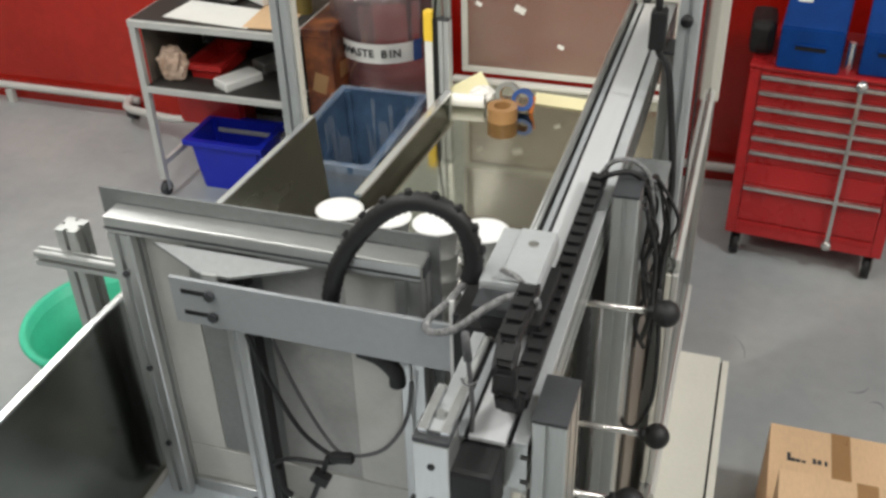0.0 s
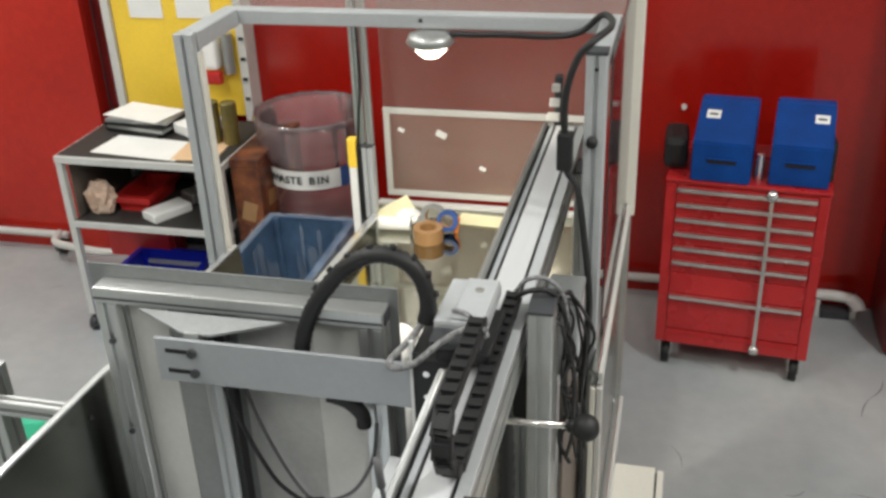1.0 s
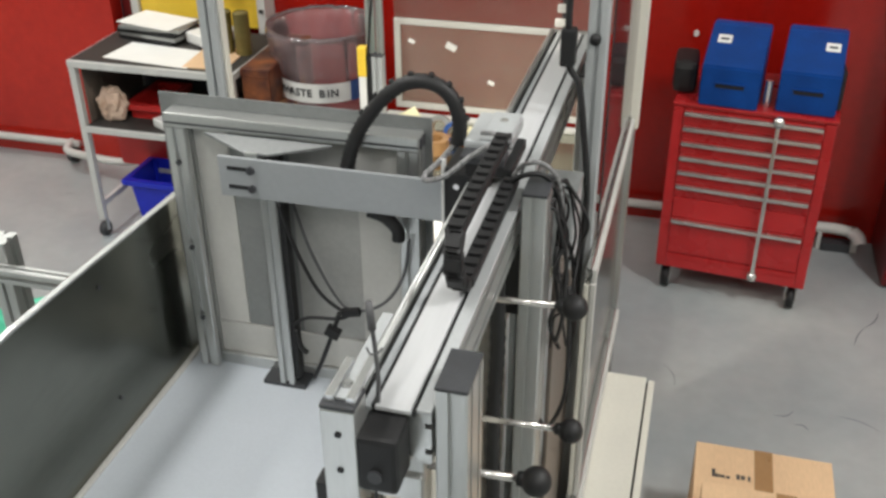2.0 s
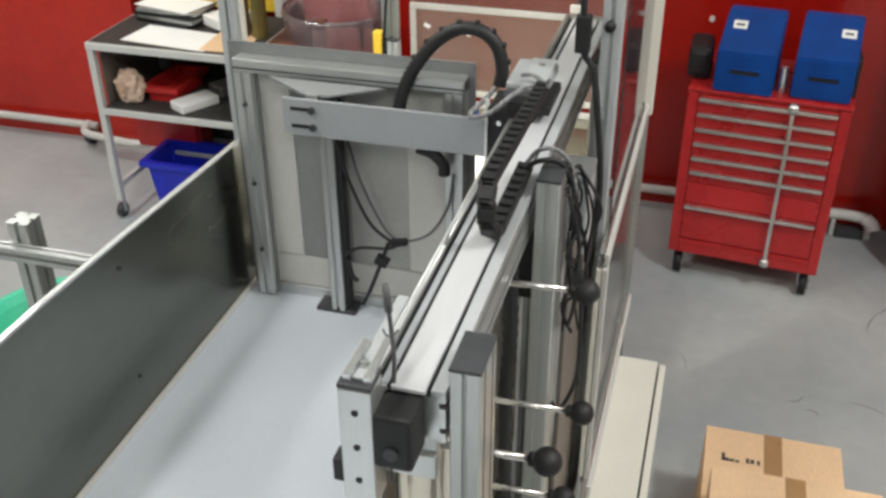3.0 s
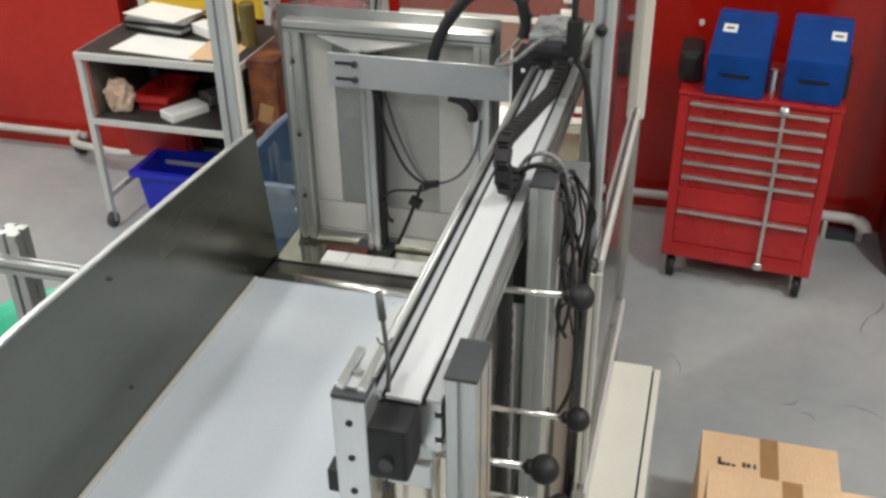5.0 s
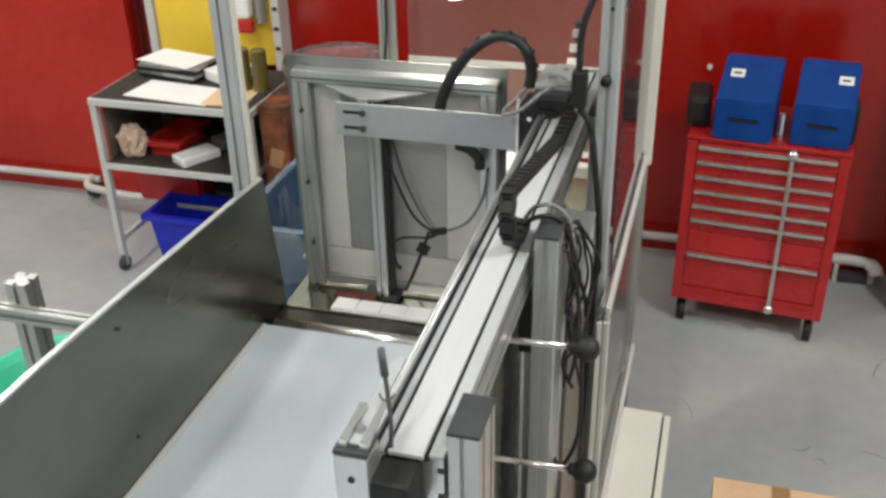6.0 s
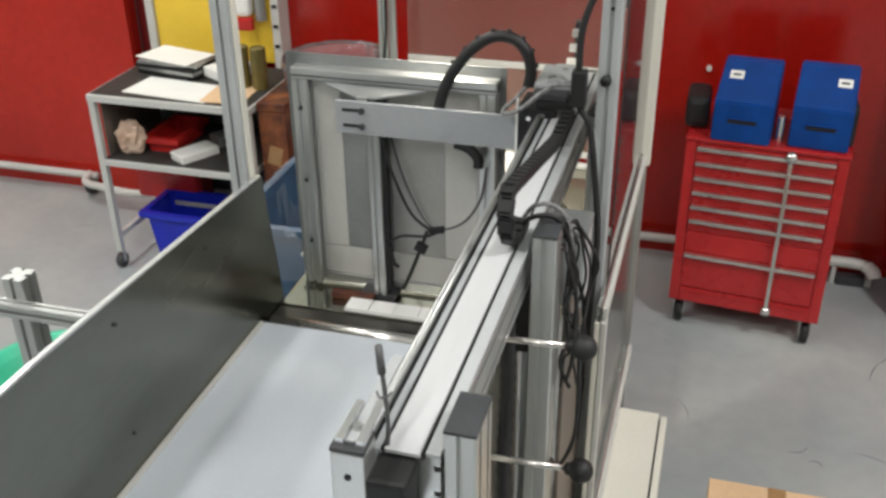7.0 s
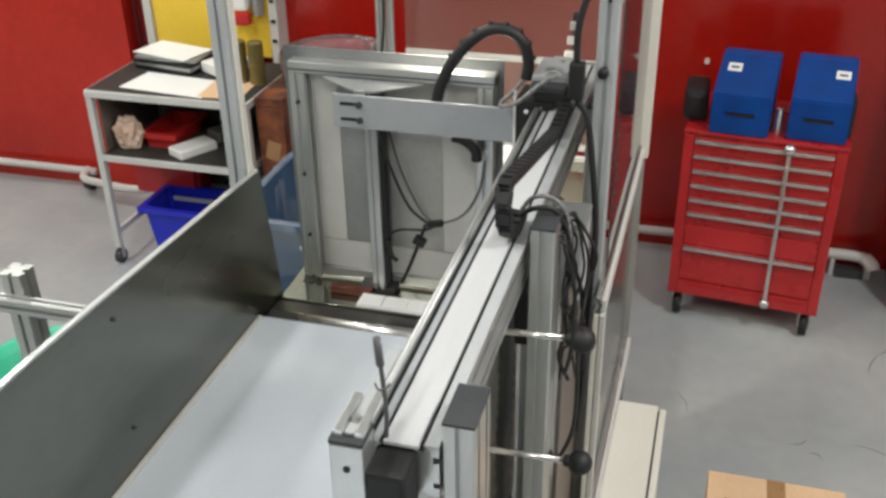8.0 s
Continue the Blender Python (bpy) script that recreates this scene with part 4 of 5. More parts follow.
def waste_bin():
    c = (-1.66, 4.05, 0)
    t = thing("round_waste_bin", c, "round clear waste bin with a white lettered band", "waste bin")
    part("body", lathe([(0.185, 0.0), (0.19, 0.02), (0.225, 0.86), (0.230, 0.98), (0.236, 1.035), (0.238, 1.040), (0.228, 1.03)], c, 48), BINSHEET, t, "clear pinkish plastic shell", True)
    part("contents", lathe([(0.001, 0.03), (0.176, 0.03), (0.200, 0.62), (0.15, 0.66), (0.001, 0.64)], c, 32), DARK_RED, t, "red waste inside", True)
    rng = random.Random(2)
    bm = bmesh.new()
    prev = None
    folds = [(rng.randint(5, 23), rng.uniform(0, 6.3), rng.uniform(0.0006, 0.0016)) for _ in range(8)]
    for level, (r, z) in enumerate(((0.214, 0.80), (0.222, 0.90), (0.230, 1.0), (0.244, 1.046), (0.254, 1.050), (0.260, 1.02), (0.252, 0.97), (0.246, 0.90), (0.238, 0.86))):
        ring = []
        for k in range(120):
            a = 2 * math.pi * k / 120
            w = sum(amp * math.sin(n * a + ph + 0.5 * level) for n, ph, amp in folds)
            ring.append(bm.verts.new((c[0] + (r + w) * math.cos(a), c[1] + (r + w) * math.sin(a), z + 3.0 * w * (level > 6) + rng.uniform(-0.0015, 0.0015))))
        if prev:
            for k in range(120):
                bm.faces.new((prev[k], prev[(k + 1) % 120], ring[(k + 1) % 120], ring[k]))
        prev = ring
    part("bag", bm, BAGFILM, t, "clear crinkled bin bag", True)
    bm = bmesh.new()
    lo, hi = [], []
    for k in range(31):
        a = radians(188 + 132 * k / 30)
        lo.append(bm.verts.new((c[0] + 0.224 * math.cos(a), c[1] + 0.224 * math.sin(a), 0.745)))
        hi.append(bm.verts.new((c[0] + 0.226 * math.cos(a), c[1] + 0.226 * math.sin(a), 0.835)))
    for k in range(30):
        bm.faces.new((lo[k], lo[k + 1], hi[k + 1], hi[k]))
    band = part("band", bm, WHITE, t, "white lettered band", True)
    for a0, w in ((218, 5.0), (225, 4.0), (231, 5.0)):
        mark = bmesh.new()
        ends = []
        for k in range(4):
            a = radians(a0 + w * k / 3)
            ends.append([mark.verts.new((c[0] + 0.2272 * math.cos(a), c[1] + 0.2272 * math.sin(a), z)) for z in (0.775, 0.806)])
        for p, q in zip(ends, ends[1:]):
            mark.faces.new((p[0], q[0], q[1], p[1]))
        part("print", mark, DARKCAP, band)
    for i, ch in enumerate("WASTE BIN"):
        if ch == " ":
            continue
        a = radians(243 + 7.2 * i)
        cu = bpy.data.curves.new("letter", "FONT")
        cu.body, cu.size, cu.align_x, cu.align_y, cu.extrude = ch, 0.048, "CENTER", "CENTER", 0.0008
        cu.offset = 0.0012
        tmp = new("letter_curve", cu)
        me = bpy.data.meshes.new_from_object(tmp)
        bpy.data.objects.remove(tmp)
        me.transform(pose(c[0] + 0.2275 * math.cos(a), c[1] + 0.2275 * math.sin(a), 0.790, 90, 0, math.degrees(a) + 90))
        me.transform(Matrix.Translation(-ORIGIN[t.name]))
        me.materials.append(DARKCAP)
        ob = new("letter", me)
        ob.parent = band
    bm = bmesh.new()
    lo, hi = [], []
    for k in range(6):
        a = radians(320 + 12 * k / 5)
        lo.append(bm.verts.new((c[0] + 0.2245 * math.cos(a), c[1] + 0.2245 * math.sin(a), 0.742)))
        hi.append(bm.verts.new((c[0] + 0.2265 * math.cos(a), c[1] + 0.2265 * math.sin(a), 0.838)))
    for k in range(5):
        bm.faces.new((lo[k], lo[k + 1], hi[k + 1], hi[k]))
    part("band_end", bm, BLUEPL, t, "dark blue band end", True)
    return t


waste_bin()


def trolley():
    t = thing("shelf_trolley", (-2.35, 3.9, 0), "grey steel shelf trolley with three levels on castors", "trolley")
    x0, x1, y0, y1 = -2.75, -1.94, 3.67, 4.22
    part("top_shelf", box(x0, x1, y0 - 0.005, y1, 0.872, 0.905, 0.003), TROLLEY, t)
    part("top_mat", box(x0 + 0.012, x1 - 0.012, y0 + 0.01, y1 - 0.01, 0.9055, 0.909), SHADED_MAT, t, "dark top mat")
    part("middle_shelf", box(x0 + 0.03, x1 - 0.03, y0 - 0.003, y1, 0.555, 0.585, 0.003), TROLLEY, t)
    part("shelf_mat", box(x0 + 0.035, x1 - 0.035, y0 + 0.01, y1 - 0.01, 0.5855, 0.589), SHADED_MAT, t)
    part("low_shelf", box(x0 + 0.03, x1 - 0.03, y0 + 0.345, y1, 0.20, 0.22, 0.003), TROLLEY, t)
    # Dark back panel added to stand for the shade inside the trolley.
    part("back_panel", box(x0 + 0.03, x1 - 0.03, y1 - 0.004, y1 + 0.004, 0.22, 0.87), DARKCAP, t)
    part("side_panel", box(x0 + 0.034, x0 + 0.040, y0 + 0.04, y1 - 0.036, 0.590, 0.8715), BROWNISH, t, "brown side panel")
    for x in (x0, x1 - 0.032):
        for y in (y0, y1 - 0.032):
            leg = part("leg", box(x, x + 0.032, y, y + 0.032, 0.09, 0.8715, 0.003), TROLLEY, t)
            c = part("castor", rod((x + 0.003, y + 0.016, 0.036), (x + 0.029, y + 0.016, 0.036), 0.036, seg=20), DARKCAP, leg, "dark rubber castor", True)
            part("fork", box(x + 0.031, x + 0.036, y + 0.006, y + 0.026, 0.03, 0.09, 0.001), ALU, leg)
        part("low_brace", box(x + 0.006, x + 0.026, y0 + 0.033, y1 - 0.033, 0.15, 0.18, 0.003), TROLLEY, t)
    return t


trolley()
loose("paper_sheet", turned(box(-0.22, 0.22, -0.11, 0.11, 0, 0.003), pose(-2.37, 3.815, 0.9095, 0, 0, -6)), PAPER, (-2.40, 3.80, 0.9095), "large white paper sheet on the trolley", "paper")
loose("paper_sheet", turned(box(-0.16, 0.16, -0.10, 0.10, 0, 0.003), pose(-2.50, 4.06, 0.985, 0, 0, -14)), PAPER, (-2.50, 4.06, 0.985), "white paper sheet on a pile of folders", "paper")
for k in range(4):
    loose("folder", turned(box(-0.16, 0.16, -0.10, 0.10, 0, 0.017, 0.003), pose(-2.50 + 0.012 * (k % 2), 4.06, 0.9095 + 0.0185 * k, 0, 0, -14 + 4 * k)), (BLACK, SHEET, BLACK, SHEET)[k], (-2.50, 4.06, 0.9095 + 0.0185 * k), "flat folder in a pile on the trolley", "folder", "cover")
loose("cardboard_sheet", turned(box(-0.10, 0.10, -0.14, 0.14, 0, 0.004), pose(-2.10, 3.84, 0.9092, 0, 0, 4)), CARD, (-2.19, 3.86, 0.909), "brown cardboard sheet under white papers", "cardboard")
loose("paper_pad", turned(box(-0.07, 0.07, -0.10, 0.10, 0, 0.05, 0.006), pose(-2.22, 4.06, 0.914, 0, 0, -30)), PAPER, (-2.22, 4.06, 0.914), "thick white paper pad on the trolley", "paper", "pad")
crate("parts_tray", -2.57, -2.40, 3.80, 4.1, 0.590, 0.66, REDPL, "red parts tray on the middle shelf", 0.015)
loose("wrapped_parcel", crumple(0.085, 0.06, 0.095, (-2.625, 3.775, 0.667), 11), SKINNY, (-2.625, 3.775, 0.59), "pale beige wrapped parcel on the middle shelf", "parcel", "wrap")
loose("grey_case", turned(box(-0.05, 0.05, -0.09, 0.09, 0, 0.05, 0.008), pose(-2.235, 4.02, 0.590, 0, 0, -30)), SHEET, (-2.235, 4.02, 0.59), "grey case behind a white one", "case", "case")
loose("white_case", turned(box(-0.055, 0.055, -0.10, 0.10, 0, 0.042, 0.008), pose(-2.31, 3.80, 0.590, 0, 0, -30)), WHITE, (-2.28, 3.90, 0.59), "long white plastic case on the middle shelf", "case", "case")
crate("red_box", -2.84, -2.44, 4.02, 4.20, 0.222, 0.44, REDPL, "red plastic box on the low shelf", 0.015)
crate("blue_crate", -2.64, -2.235, 3.77, 4.05, 0.0, 0.27, BLUEBIN, "bright blue plastic crate on the floor", 0.035)


def brown_stack():
    t = thing("brown_box", (-1.78, 3.9, 0), "dark brown carton with orange print beside the trolley", "carton")
    part("body", box(-1.932, -1.800, 3.74, 4.24, 0, 0.875, 0.006), OLDCARD, t)
    part("lid", box(-1.935, -1.797, 3.736, 4.244, 0.8755, 0.915, 0.006), OLDCARD, t)
    for y, z, w, h in ((3.86, 0.70, 0.05, 0.035), (3.98, 0.62, 0.06, 0.05), (4.10, 0.74, 0.035, 0.03), (3.83, 0.50, 0.03, 0.045), (4.05, 0.45, 0.05, 0.03)):
        part("print", turned(box(-0.0005, 0.0005, -w, w, -h, h), pose(-1.799, y, z, 12 * math.sin(40 * y))), TAPE, t)
    part("print", turned(box(-0.035, 0.03, -0.0005, 0.0005, -0.04, 0.05), pose(-1.865, 3.739, 0.66, 0, 14, 0)), TAPE, t)
    return t


brown_stack()
for x in (-2.085, -2.000):
    t = thing("tin", (x, 3.93, 0.9095), "olive metal tin standing on the trolley", "tin", group="tins")
    part("can", lathe([(0.001, 0.0), (0.036, 0.0), (0.036, 0.19), (0.032, 0.193), (0.031, 0.188), (0.001, 0.188)], (x, 3.93, 0.9095), 28), OLIVE, t)


def yellow_cabinet():
    t = thing("yellow_wall_cabinet", (-2.42, 4.45, 0.88), "yellow wall cabinet with white notices", "cabinet")
    part("body", box(-2.80, -2.147, 4.42, 4.518, 0.86, 2.1, 0.004), YELLOW, t)
    part("frame_edge", box(-2.845, -2.802, 4.40, 4.518, 0.84, 2.12, 0.004), PANEL, t)
    part("frame_edge", box(-2.145, -2.102, 4.40, 4.518, 0.84, 2.12, 0.004), PANEL, t)
    part("notice", box(-2.70, -2.523, 4.414, 4.4185, 1.343, 1.58), PAPER, t, "white paper notice")
    part("notice", box(-2.447, -2.267, 4.414, 4.4185, 1.347, 1.58), PAPER, t, "white paper notice")
    part("dispenser", turned(box(-0.036, 0.036, -0.04, 0.045, -0.075, 0.075, 0.02), pose(-2.268, 4.375, 1.188)), WHITE, t, "white dispenser")
    part("dispenser_base", box(-2.326, -2.218, 4.325, 4.372, 1.044, 1.108, 0.014), REDPL, t, "red dispenser base")
    part("roll_holder", rod((-2.190, 4.385, 1.09), (-2.190, 4.385, 1.285), 0.028, seg=24), SHEET, t, "grey upright roll holder")
    for z in (0.95, 1.05, 1.15, 1.25):
        part("hinge", box(-2.132, -2.110, 4.392, 4.399, z, z + 0.015), BLACK, t)
    return t


yellow_cabinet()


def guard_pipe(x0, x1, y, label):
    t = thing("guard_pipe", ((x0 + x1) / 2, y, 0), label, "pipe", group="guard pipes")
    part("pipe", hose([(x0, y, 0.11), ((x0 + x1) / 2, y, 0.11), (x1, y, 0.11)], 0.021, seg=16), PANEL, t, smooth=True)
    x = x0 + 0.2
    while x < x1:
        part("foot", box(x - 0.02, x + 0.02, y - 0.02, y + 0.02, 0, 0.085, 0.004), PANEL, t)
        x += 0.9
    return t


guard_pipe(-6.2, -3.32, 4.40, "pale guard pipe along the foot of the red wall")
guard_pipe(-1.1, 0.62, 4.45, "pale guard pipe along the foot of the red wall")


def bumper(points, label, r=0.022):
    t = thing("tube_bumper", points[0], label, "bumper")
    part("tube", hose(points, r, seg=14, steps=8), PANEL, t, smooth=True)
    part("castor", rod((points[0][0] - 0.02, points[0][1], 0.045), (points[0][0] + 0.02, points[0][1], 0.045), 0.045), DARKCAP, t, smooth=True)
    return t


bumper([(-3.37, 4.40, 0.12), (-3.34, 4.31, 0.11), (-3.20, 4.27, 0.11), (-3.00, 4.245, 0.11), (-2.90, 4.29, 0.11), (-2.875, 4.40, 0.14), (-2.87, 4.43, 0.24), (-2.87, 4.435, 0.34)], "pale bent tube bumper beside the trolley")


def pipe_end():
    t = thing("pipe_end", (0.75, 4.42, 0), "pale guard pipe end with white cap and foot", "pipe")
    part("pipe", hose([(0.62, 4.43, 0.105), (0.72, 4.43, 0.105), (0.80, 4.42, 0.102)], 0.026, seg=16), PANEL, t, smooth=True)
    part("cap", hose([(0.795, 4.42, 0.102), (0.825, 4.40, 0.085), (0.835, 4.385, 0.060)], 0.031, seg=16), WHITE, t, "white rounded end cap", True)
    part("foot", box(0.645, 0.665, 4.40, 4.45, 0, 0.085, 0.003), PANEL, t)
    part("foot", box(0.80, 0.83, 4.40, 4.44, 0, 0.075, 0.003), PANEL, t)
    part("base", box(0.67, 0.80, 4.39, 4.46, 0, 0.04, 0.004), DARKCAP, t)
    return t


pipe_end()


def red_column():
    t = thing("red_cabinet", (1.2, 4.3, 0), "plain dark red steel cabinet at the wall", "cabinet")
    part("body", box(0.905, 1.7, 4.10, 4.515, 0.02, 2.2, 0.006), DARK_RED, t)
    part("plinth", box(0.92, 1.69, 4.12, 4.51, 0, 0.0195), BLACK, t)
    part("door", box(0.915, 1.69, 4.083, 4.0995, 0.06, 2.18, 0.004), TOOLRED, t)
    return t


red_column()


# ---- tool cabinet ----
def tool_cabinet():
    x0, x1, y0, y1 = -0.068, 0.560, 3.85, 4.31
    t = thing("tool_cabinet", (0.25, 4.08, 0), "red rolling tool cabinet with seven drawers and a lock bar", "tool cabinet")
    part("body", box(x0, x1, y0 + 0.012, y1, 0.115, 0.880, 0.006), TOOLRED, t)
    part("corner_post", box(x0, x0 + 0.042, y0, y0 + 0.0115, 0.125, 0.875, 0.004), TOOLRED, t)
    part("corner_post", box(x1 - 0.042, x1, y0, y0 + 0.0115, 0.125, 0.875, 0.004), TOOLRED, t)
    part("sill", box(x0 + 0.043, x1 - 0.043, y0, y0 + 0.0115, 0.125, 0.192, 0.003), TOOLRED, t)
    part("top_tray", box(x0 - 0.004, x1 + 0.004, y0 - 0.004, y1 + 0.004, 0.8805, 0.893, 0.004), TOOLRED, t)
    rows = [(0.802, 0.8645), (0.736, 0.799), (0.670, 0.733), (0.605, 0.6675), (0.539, 0.602), (0.474, 0.5365), (0.376, 0.470), (0.200, 0.3715)]
    for z0, z1 in rows:
        d = part("drawer", box(x0 + 0.045, x1 - 0.045, y0 - 0.002, y0 + 0.0115, z0, z1, 0.003), TOOLRED, t)
        if z0 == 0.376:
            continue
        part("handle", box(x0 + 0.047, x1 - 0.047, y0 - 0.026, y0 - 0.0025, z1 - 0.019, z1 - 0.003, 0.005), CHROME, d, "satin chrome full-width handle")
    for z in (0.166, 0.180):
        part("sill_line", box(x0 + 0.06, x1 - 0.06, y0 - 0.003, y0, z, z + 0.005, 0.001), TOOLRED, t)
    bar = part("lock_bar", box(0.336, 0.352, y0 - 0.036, y0 - 0.0265, 0.150, 0.875, 0.003), CHROME, t, "chrome vertical lock bar")
    part("lock", rod((0.344, y0 - 0.038, 0.868), (0.344, y0 + 0.0, 0.868), 0.021), CHROME, bar, smooth=True)
    part("lock", rod((0.344, y0 - 0.038, 0.158), (0.344, y0 + 0.0, 0.158), 0.019), CHROME, bar, smooth=True)
    for x in (x0 + 0.045, x1 - 0.045):
        for y in (y0 + 0.05, y1 - 0.05):
            w = part("castor", rod((x - 0.016, y, 0.05), (x + 0.016, y, 0.05), 0.05, seg=24), BLACK, t, "black rubber castor", True)
            part("hub", rod((x - 0.018, y, 0.05), (x + 0.018, y, 0.05), 0.022), CHROME, w, smooth=True)
            part("fork", box(x - 0.024, x - 0.019, y - 0.02, y + 0.02, 0.03, 0.1145, 0.002), CHROME, w)
            part("fork", box(x + 0.019, x + 0.024, y - 0.02, y + 0.02, 0.03, 0.1145, 0.002), CHROME, w)
    t.matrix_world = pose(0.259, 4.06, 0, 0, 0, -5.5)
    return t


tool_cabinet()


def blue_box(x0, x1, lx, label):
    t = thing("blue_tool_box", ((x0 + x1) / 2, 4.0, 0.894), label, "tool box", group="blue boxes")
    bm = bmesh.new()
    prof = [(3.835, 0.8945), (4.16, 0.8945), (4.16, 1.152), (4.10, 1.152), (3.835, 1.060)]
    a = [bm.verts.new((x0, y, z)) for y, z in prof]
    b = [bm.verts.new((x1, y, z)) for y, z in prof]
    bm.faces.new(a), bm.faces.new(b[::-1])
    for k in range(5):
        bm.faces.new((a[k], b[k], b[(k + 1) % 5], a[(k + 1) % 5]))
    bmesh.ops.bevel(bm, geom=list(bm.edges), offset=0.006, segments=2, affect="EDGES")
    part("body", bm, BLUE, t)
    xm = (x0 + x1) / 2
    part("slot", box(xm - 0.055, xm + 0.055, 3.832, 3.8352, 0.975, 0.993, 0.001), BLACK, t, "dark hand slot")
    part("slot_lip", box(xm - 0.06, xm + 0.06, 3.826, 3.8345, 0.9935, 0.999, 0.001), BLUE, t)
    tilt = math.degrees(math.atan2(0.092, 0.265))
    lab = turned(box(-0.027, 0.027, -0.026, 0.026, 0, 0.0015), pose(lx, 4.005, 1.1194, tilt))
    st = part("label_sticker", lab, PAPER, t, "small white label")
    part("label_print", turned(box(-0.016, 0.016, -0.008, 0.006, 0.0018, 0.0022), pose(lx, 4.005, 1.1194, tilt)), DARKCAP, st)
    t.matrix_world = pose(xm + 0.024, 4.0, 0.894, 0, 0, -6)
    return t


blue_box(0.003, 0.232, 0.062, "blue sloping steel tool box with a label on the cabinet")
blue_box(0.300, 0.525, 0.475, "blue sloping steel tool box beside its twin")
loose("black_case", box(-0.10, -0.002, 3.95, 4.16, 0.894, 1.03, 0.03), BLACK, (-0.05, 4.05, 0.894), "dark case beside the blue boxes", "case", "case")
loose("black_case", box(0.528, 0.558, 3.90, 4.14, 0.894, 1.06, 0.012), BLACK, (0.567, 4.02, 0.894), "dark case edge beside the blue boxes", "case", "case")
loose("spray_can", rod((0.276, 3.90, 0.894), (0.276, 3.90, 1.0), 0.015), BRIGHT, (0.276, 3.90, 0.894), "small silver spray can between blue boxes", "can", "can")
loose("paper_strip", box(0.10, 0.24, 3.846, 3.8555, 0.894, 0.898), PAPER, (0.17, 3.85, 0.894), "pale paper strip under a blue box", "paper")
loose("wall_button", rod((-0.03, 4.50, 0.975), (-0.03, 4.52, 0.975), 0.012), PANEL, (-0.03, 4.52, 0.985), "small round pale wall button", "button", "button")


# ---- floor things ----
def carton(x0, x1, y0, y1, height, label, z=0.0, marked=False):
    h = height
    t = thing("carton", ((x0 + x1) / 2, (y0 + y1) / 2, z), label, "carton", group="cartons")
    part("body", box(x0, x1, y0, y1, z, z + h - 0.004, 0.004), CARD, t)
    ym, xm = (y0 + y1) / 2, (x0 + x1) / 2
    part("flap", box(x0, xm - 0.002, y0, y1, z + h - 0.0035, z + h, 0.001), CARD, t)
    part("flap", box(xm + 0.002, x1, y0, y1, z + h - 0.0035, z + h, 0.001), CARD, t)
    tp = part("tape", box(xm - 0.027, xm + 0.027, y0 - 0.001, y1 + 0.001, z + h + 0.0003, z + h + 0.001), TAPE, t, "brown tape strip")
    part("tape_end", box(xm - 0.027, xm + 0.027, y0 - 0.0016, y0 - 0.0006, z + h - 0.07, z + h), TAPE, tp)
    if marked:
        for dx, dy, w, h in ((0.056, 0.006, 0.010, 0.034), (0.066, -0.004, 0.016, 0.014), (0.082, -0.004, 0.014, 0.012), (0.098, -0.005, 0.012, 0.010), (0.128, 0.004, 0.010, 0.022), (0.142, 0.004, 0.012, 0.018), (0.160, 0.003, 0.008, 0.020)):
            part("print", turned(box(-w / 2, w / 2, -h / 2, h / 2, 0, 0.0005), pose(x0 + dx, y0 + 0.192 + dy, z + height + 0.0002)), DARKCAP, t)
    return t


carton(0.137, 0.542, 2.175, 2.505, 0.30, "brown taped cardboard carton with smudged dark print", marked=True)
carton(0.149, 0.600, 1.78, 2.162, 0.45, "brown taped cardboard carton beside another")


def green_tub():
    c = (-1.745, 1.935, 0)
    t = thing("green_tub", c, "tall round mint green plastic tub on the floor", "tub")
    part("shell", lathe([(0.001, 0.0), (0.170, 0.0), (0.215, 0.715), (0.236, 0.728), (0.241, 0.740), (0.236, 0.750), (0.217, 0.747), (0.172, 0.012), (0.001, 0.011)], c, 48), GREEN, t, smooth=True)
    return t


green_tub()
loose("floor_mat", box(-2.7, -2.0, 0.9, 1.85, 0.0005, 0.012, 0.003), DARKCAP, (-2.3, 1.4, 0), "dark rubber floor mat beside the machine", "mat", "mat")


def scuffs():
    bm = bmesh.new()
    rng = random.Random(6)
    marks = [((0.43, 3.08), (0.50, 3.12)), ((0.50, 3.04), (0.55, 3.02)), ((0.66, 3.13), (0.80, 3.08)), ((0.76, 3.62), (0.81, 3.76)), ((0.81, 3.76), (0.88, 3.90))]
    for _ in range(40):
        x, y, a, d = rng.uniform(-4.5, 2.5), rng.uniform(1.2, 4.2), rng.uniform(0, 6.3), rng.uniform(0.03, 0.14)
        if not -2.1 < x < 0.0:
            marks.append(((x, y), (x + d * math.cos(a), y + d * math.sin(a))))
    for (xa, ya), (xb, yb) in marks:
        bend, w = rng.uniform(-0.02, 0.02), rng.uniform(0.0015, 0.0035)
        dx, dy = xb - xa, yb - ya
        n = math.hypot(dx, dy)
        nx, ny = -dy / n, dx / n
        prev = None
        for k in range(9):
            u = k / 8
            c = Vector((xa + dx * u + nx * bend * math.sin(u * 3.14), ya + dy * u + ny * bend * math.sin(u * 3.14), 0.0006))
            h = w * math.sin(0.3 + 2.5 * u)
            pair = (bm.verts.new(c + Vector((nx * h, ny * h, 0))), bm.verts.new(c - Vector((nx * h, ny * h, 0))))
            if prev:
                bm.faces.new((prev[0], prev[1], pair[1], pair[0]))
            prev = pair
    tagged(part("floor_scuff", bm, SCUFF), "dark rubber scuff marks on the floor", "scuff marks", kind="stuff")


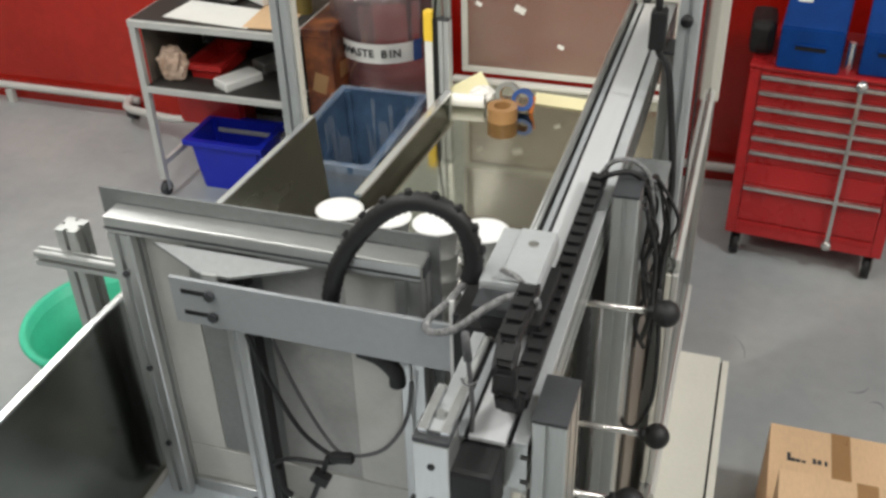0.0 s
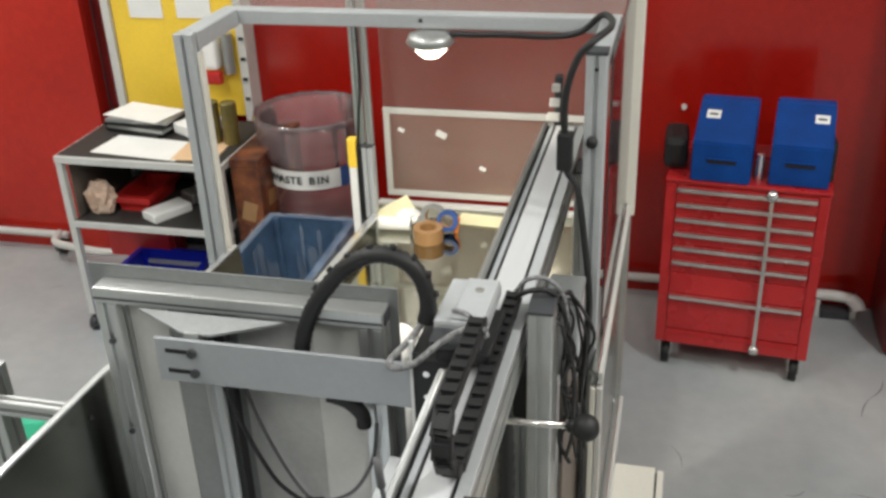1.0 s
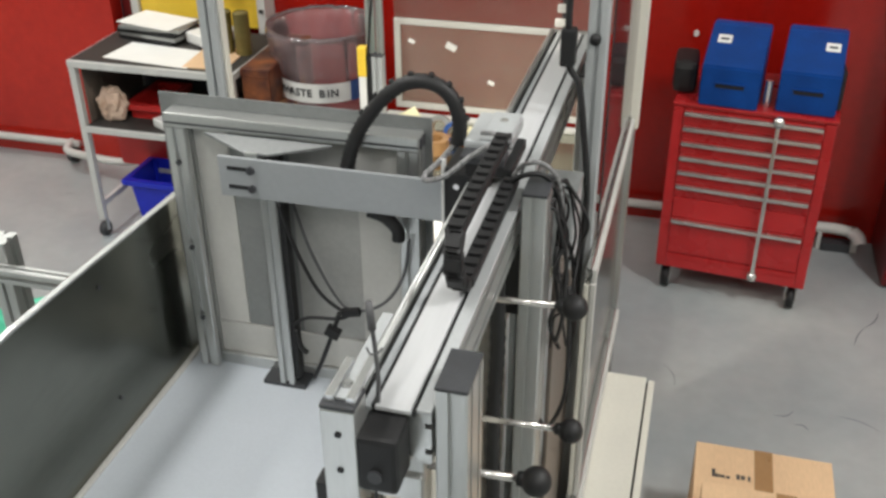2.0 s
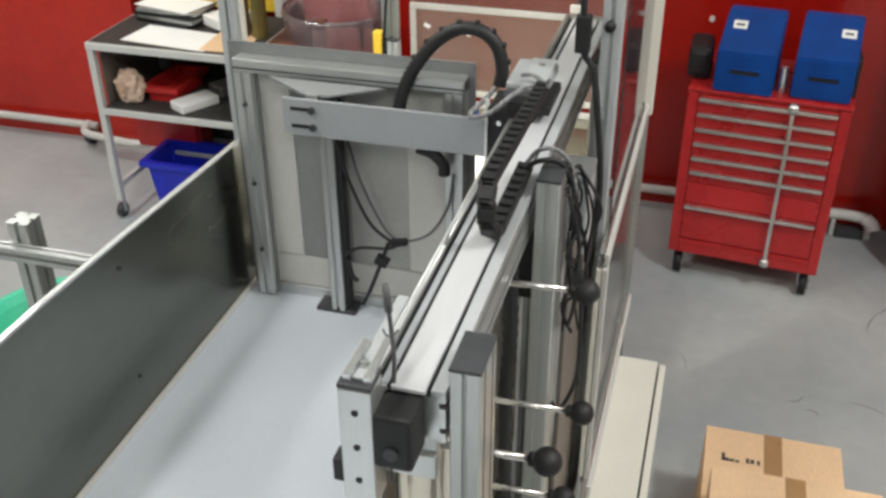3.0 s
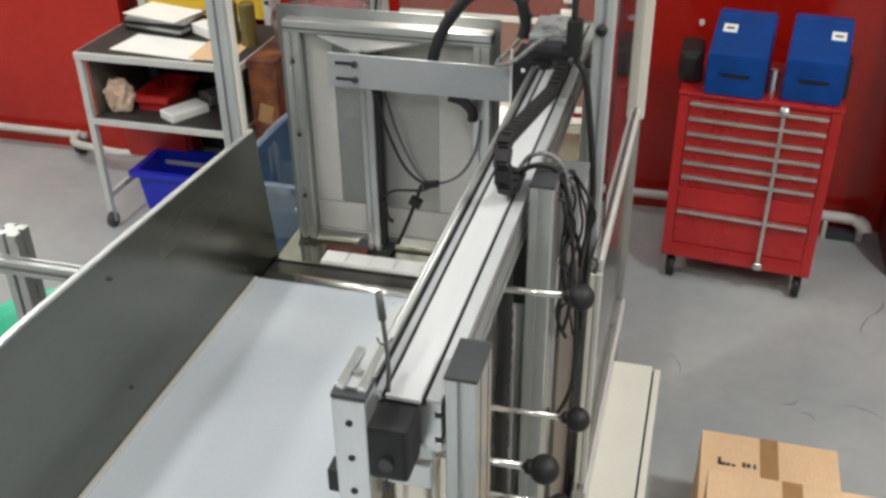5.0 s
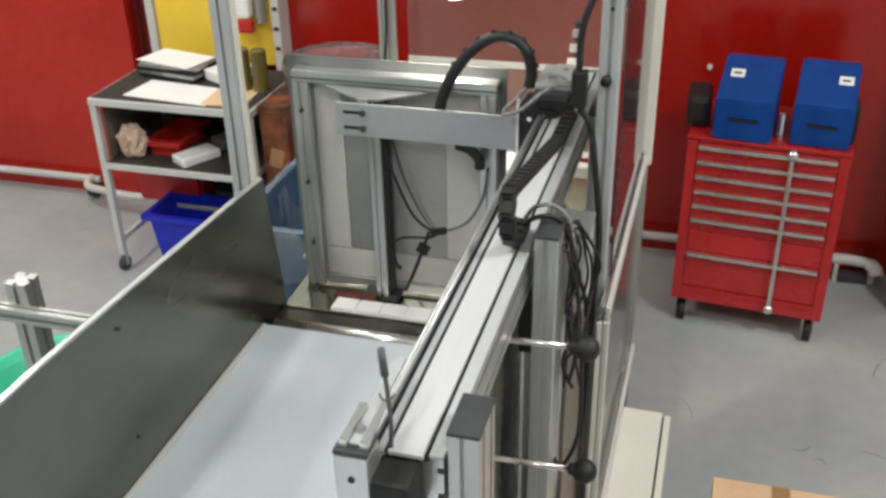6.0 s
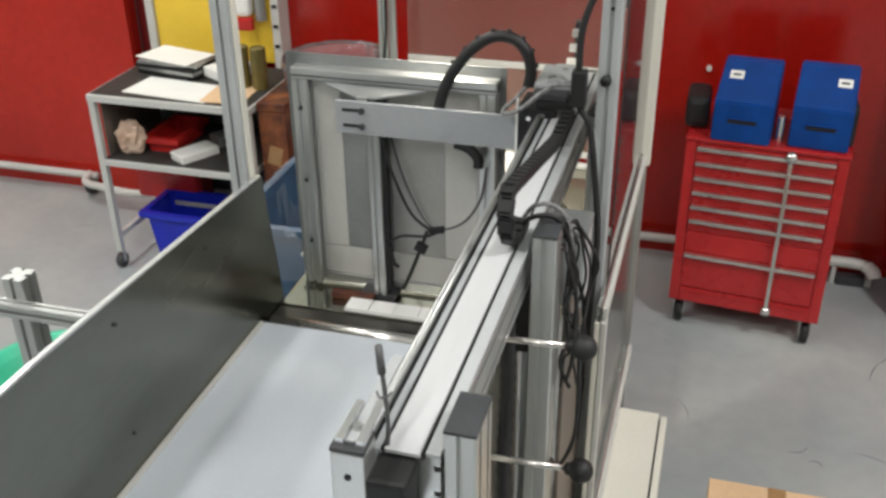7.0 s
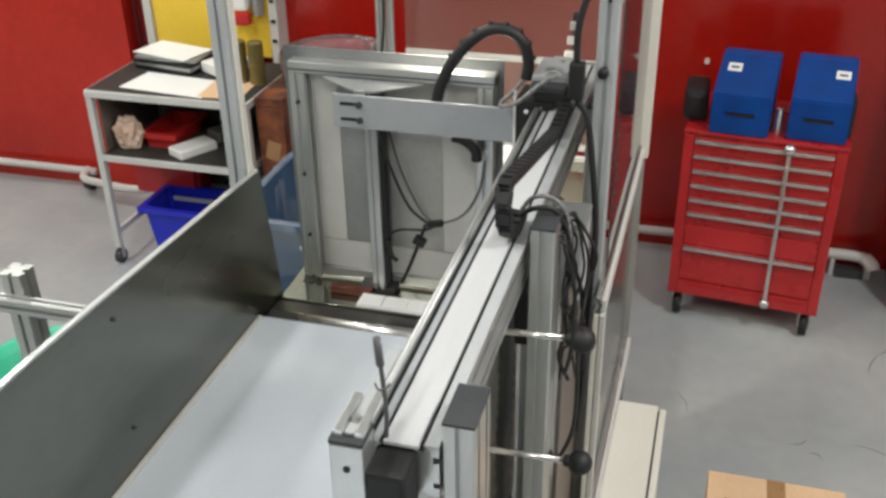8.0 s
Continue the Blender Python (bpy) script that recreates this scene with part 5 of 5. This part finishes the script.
scuffs()


# ---- what moves ----
def motions():
    speed, stop = 0.2333, 4.5

    def shift(t):
        return -1.05 + speed * min(t, stop)

    times = [0.0, 0.5, 1.0, 1.5, 2.0, 2.5, 3.0, 3.5, 4.0, 4.3, 4.5, 4.7, 6.0, 8.0]
    walk(GATE, [(t, pose(-0.80, 2.31 + shift(t), 0.945)) for t in times])
    r, low, fixed, length, pitch = 0.046, 1.588, 1.62, 0.850, 0.030

    def chain_at(d, t):
        """Place on the chain's line at length d from its fixed end: it lies on the rail, bends back and runs to the carriage."""
        run = 2.20 + shift(t)
        bend = (fixed + run - (length - math.pi * r)) / 2
        flat = fixed - bend
        if d < flat:
            return Vector((-0.316, fixed - d, low))
        a = (d - flat) / r
        if a < math.pi:
            return Vector((-0.316 - 0.014 * a / math.pi, bend - r * math.sin(a), low + r - r * math.cos(a)))
        y = bend + d - flat - math.pi * r
        sag = min(1.0, max(0.0, (run - 1.80) / 0.25)) * min(1.0, max(0.0, (y - bend) / 0.46))
        return Vector((-0.330 + 0.008 * sag, y, low + 2 * r - (2 * r - 0.002) * sag))

    fine = [0.1 * k for k in range(47)] + [5.0, 6.0, 8.0]
    for k, ob in enumerate(CHAIN):
        rows = []
        for t in fine:
            d = (k + 0.5) * pitch
            p, q = chain_at(d - 0.012, t), chain_at(d + 0.012, t)
            a = math.degrees(math.atan2(q.z - p.z, p.y - q.y))
            c = chain_at(d, t)
            rows.append((t, pose(c.x, c.y, c.z, -(a + 360 if a < -90 else a))))
        walk(ob, rows)
    for k, ob in enumerate(STACKS):
        x = ob.location.x
        rows = []
        for t in [0.0, 0.1, 0.2, 0.3, 0.4, 0.5, 0.6, 0.8, 1.0, 2.0, 3.0, 4.0, 4.5, 4.7, 6.0, 8.0]:
            lean = -min(86.0, 3 + 30 * t + 420 * t * t)
            rows.append((t, pose(x, 1.42 + shift(t) + 1.05 + 0.05 * min(1, t), 0.957 + 0.035 * min(1.0, t * 1.6), lean, 0, 0)))
        walk(ob, rows)
    y, z = 2.19, 0.946
    walk(GOODS, [(0.0, pose(-0.885, y, z)), (5.3, pose(-0.885, y, z)), (5.8, pose(-0.880, y, z)), (6.2, pose(-0.872, y, z)), (6.5, pose(-0.85, y, z)), (7.2, pose(-0.825, y, z)), (8.0, pose(-0.79, y, z))])


motions()
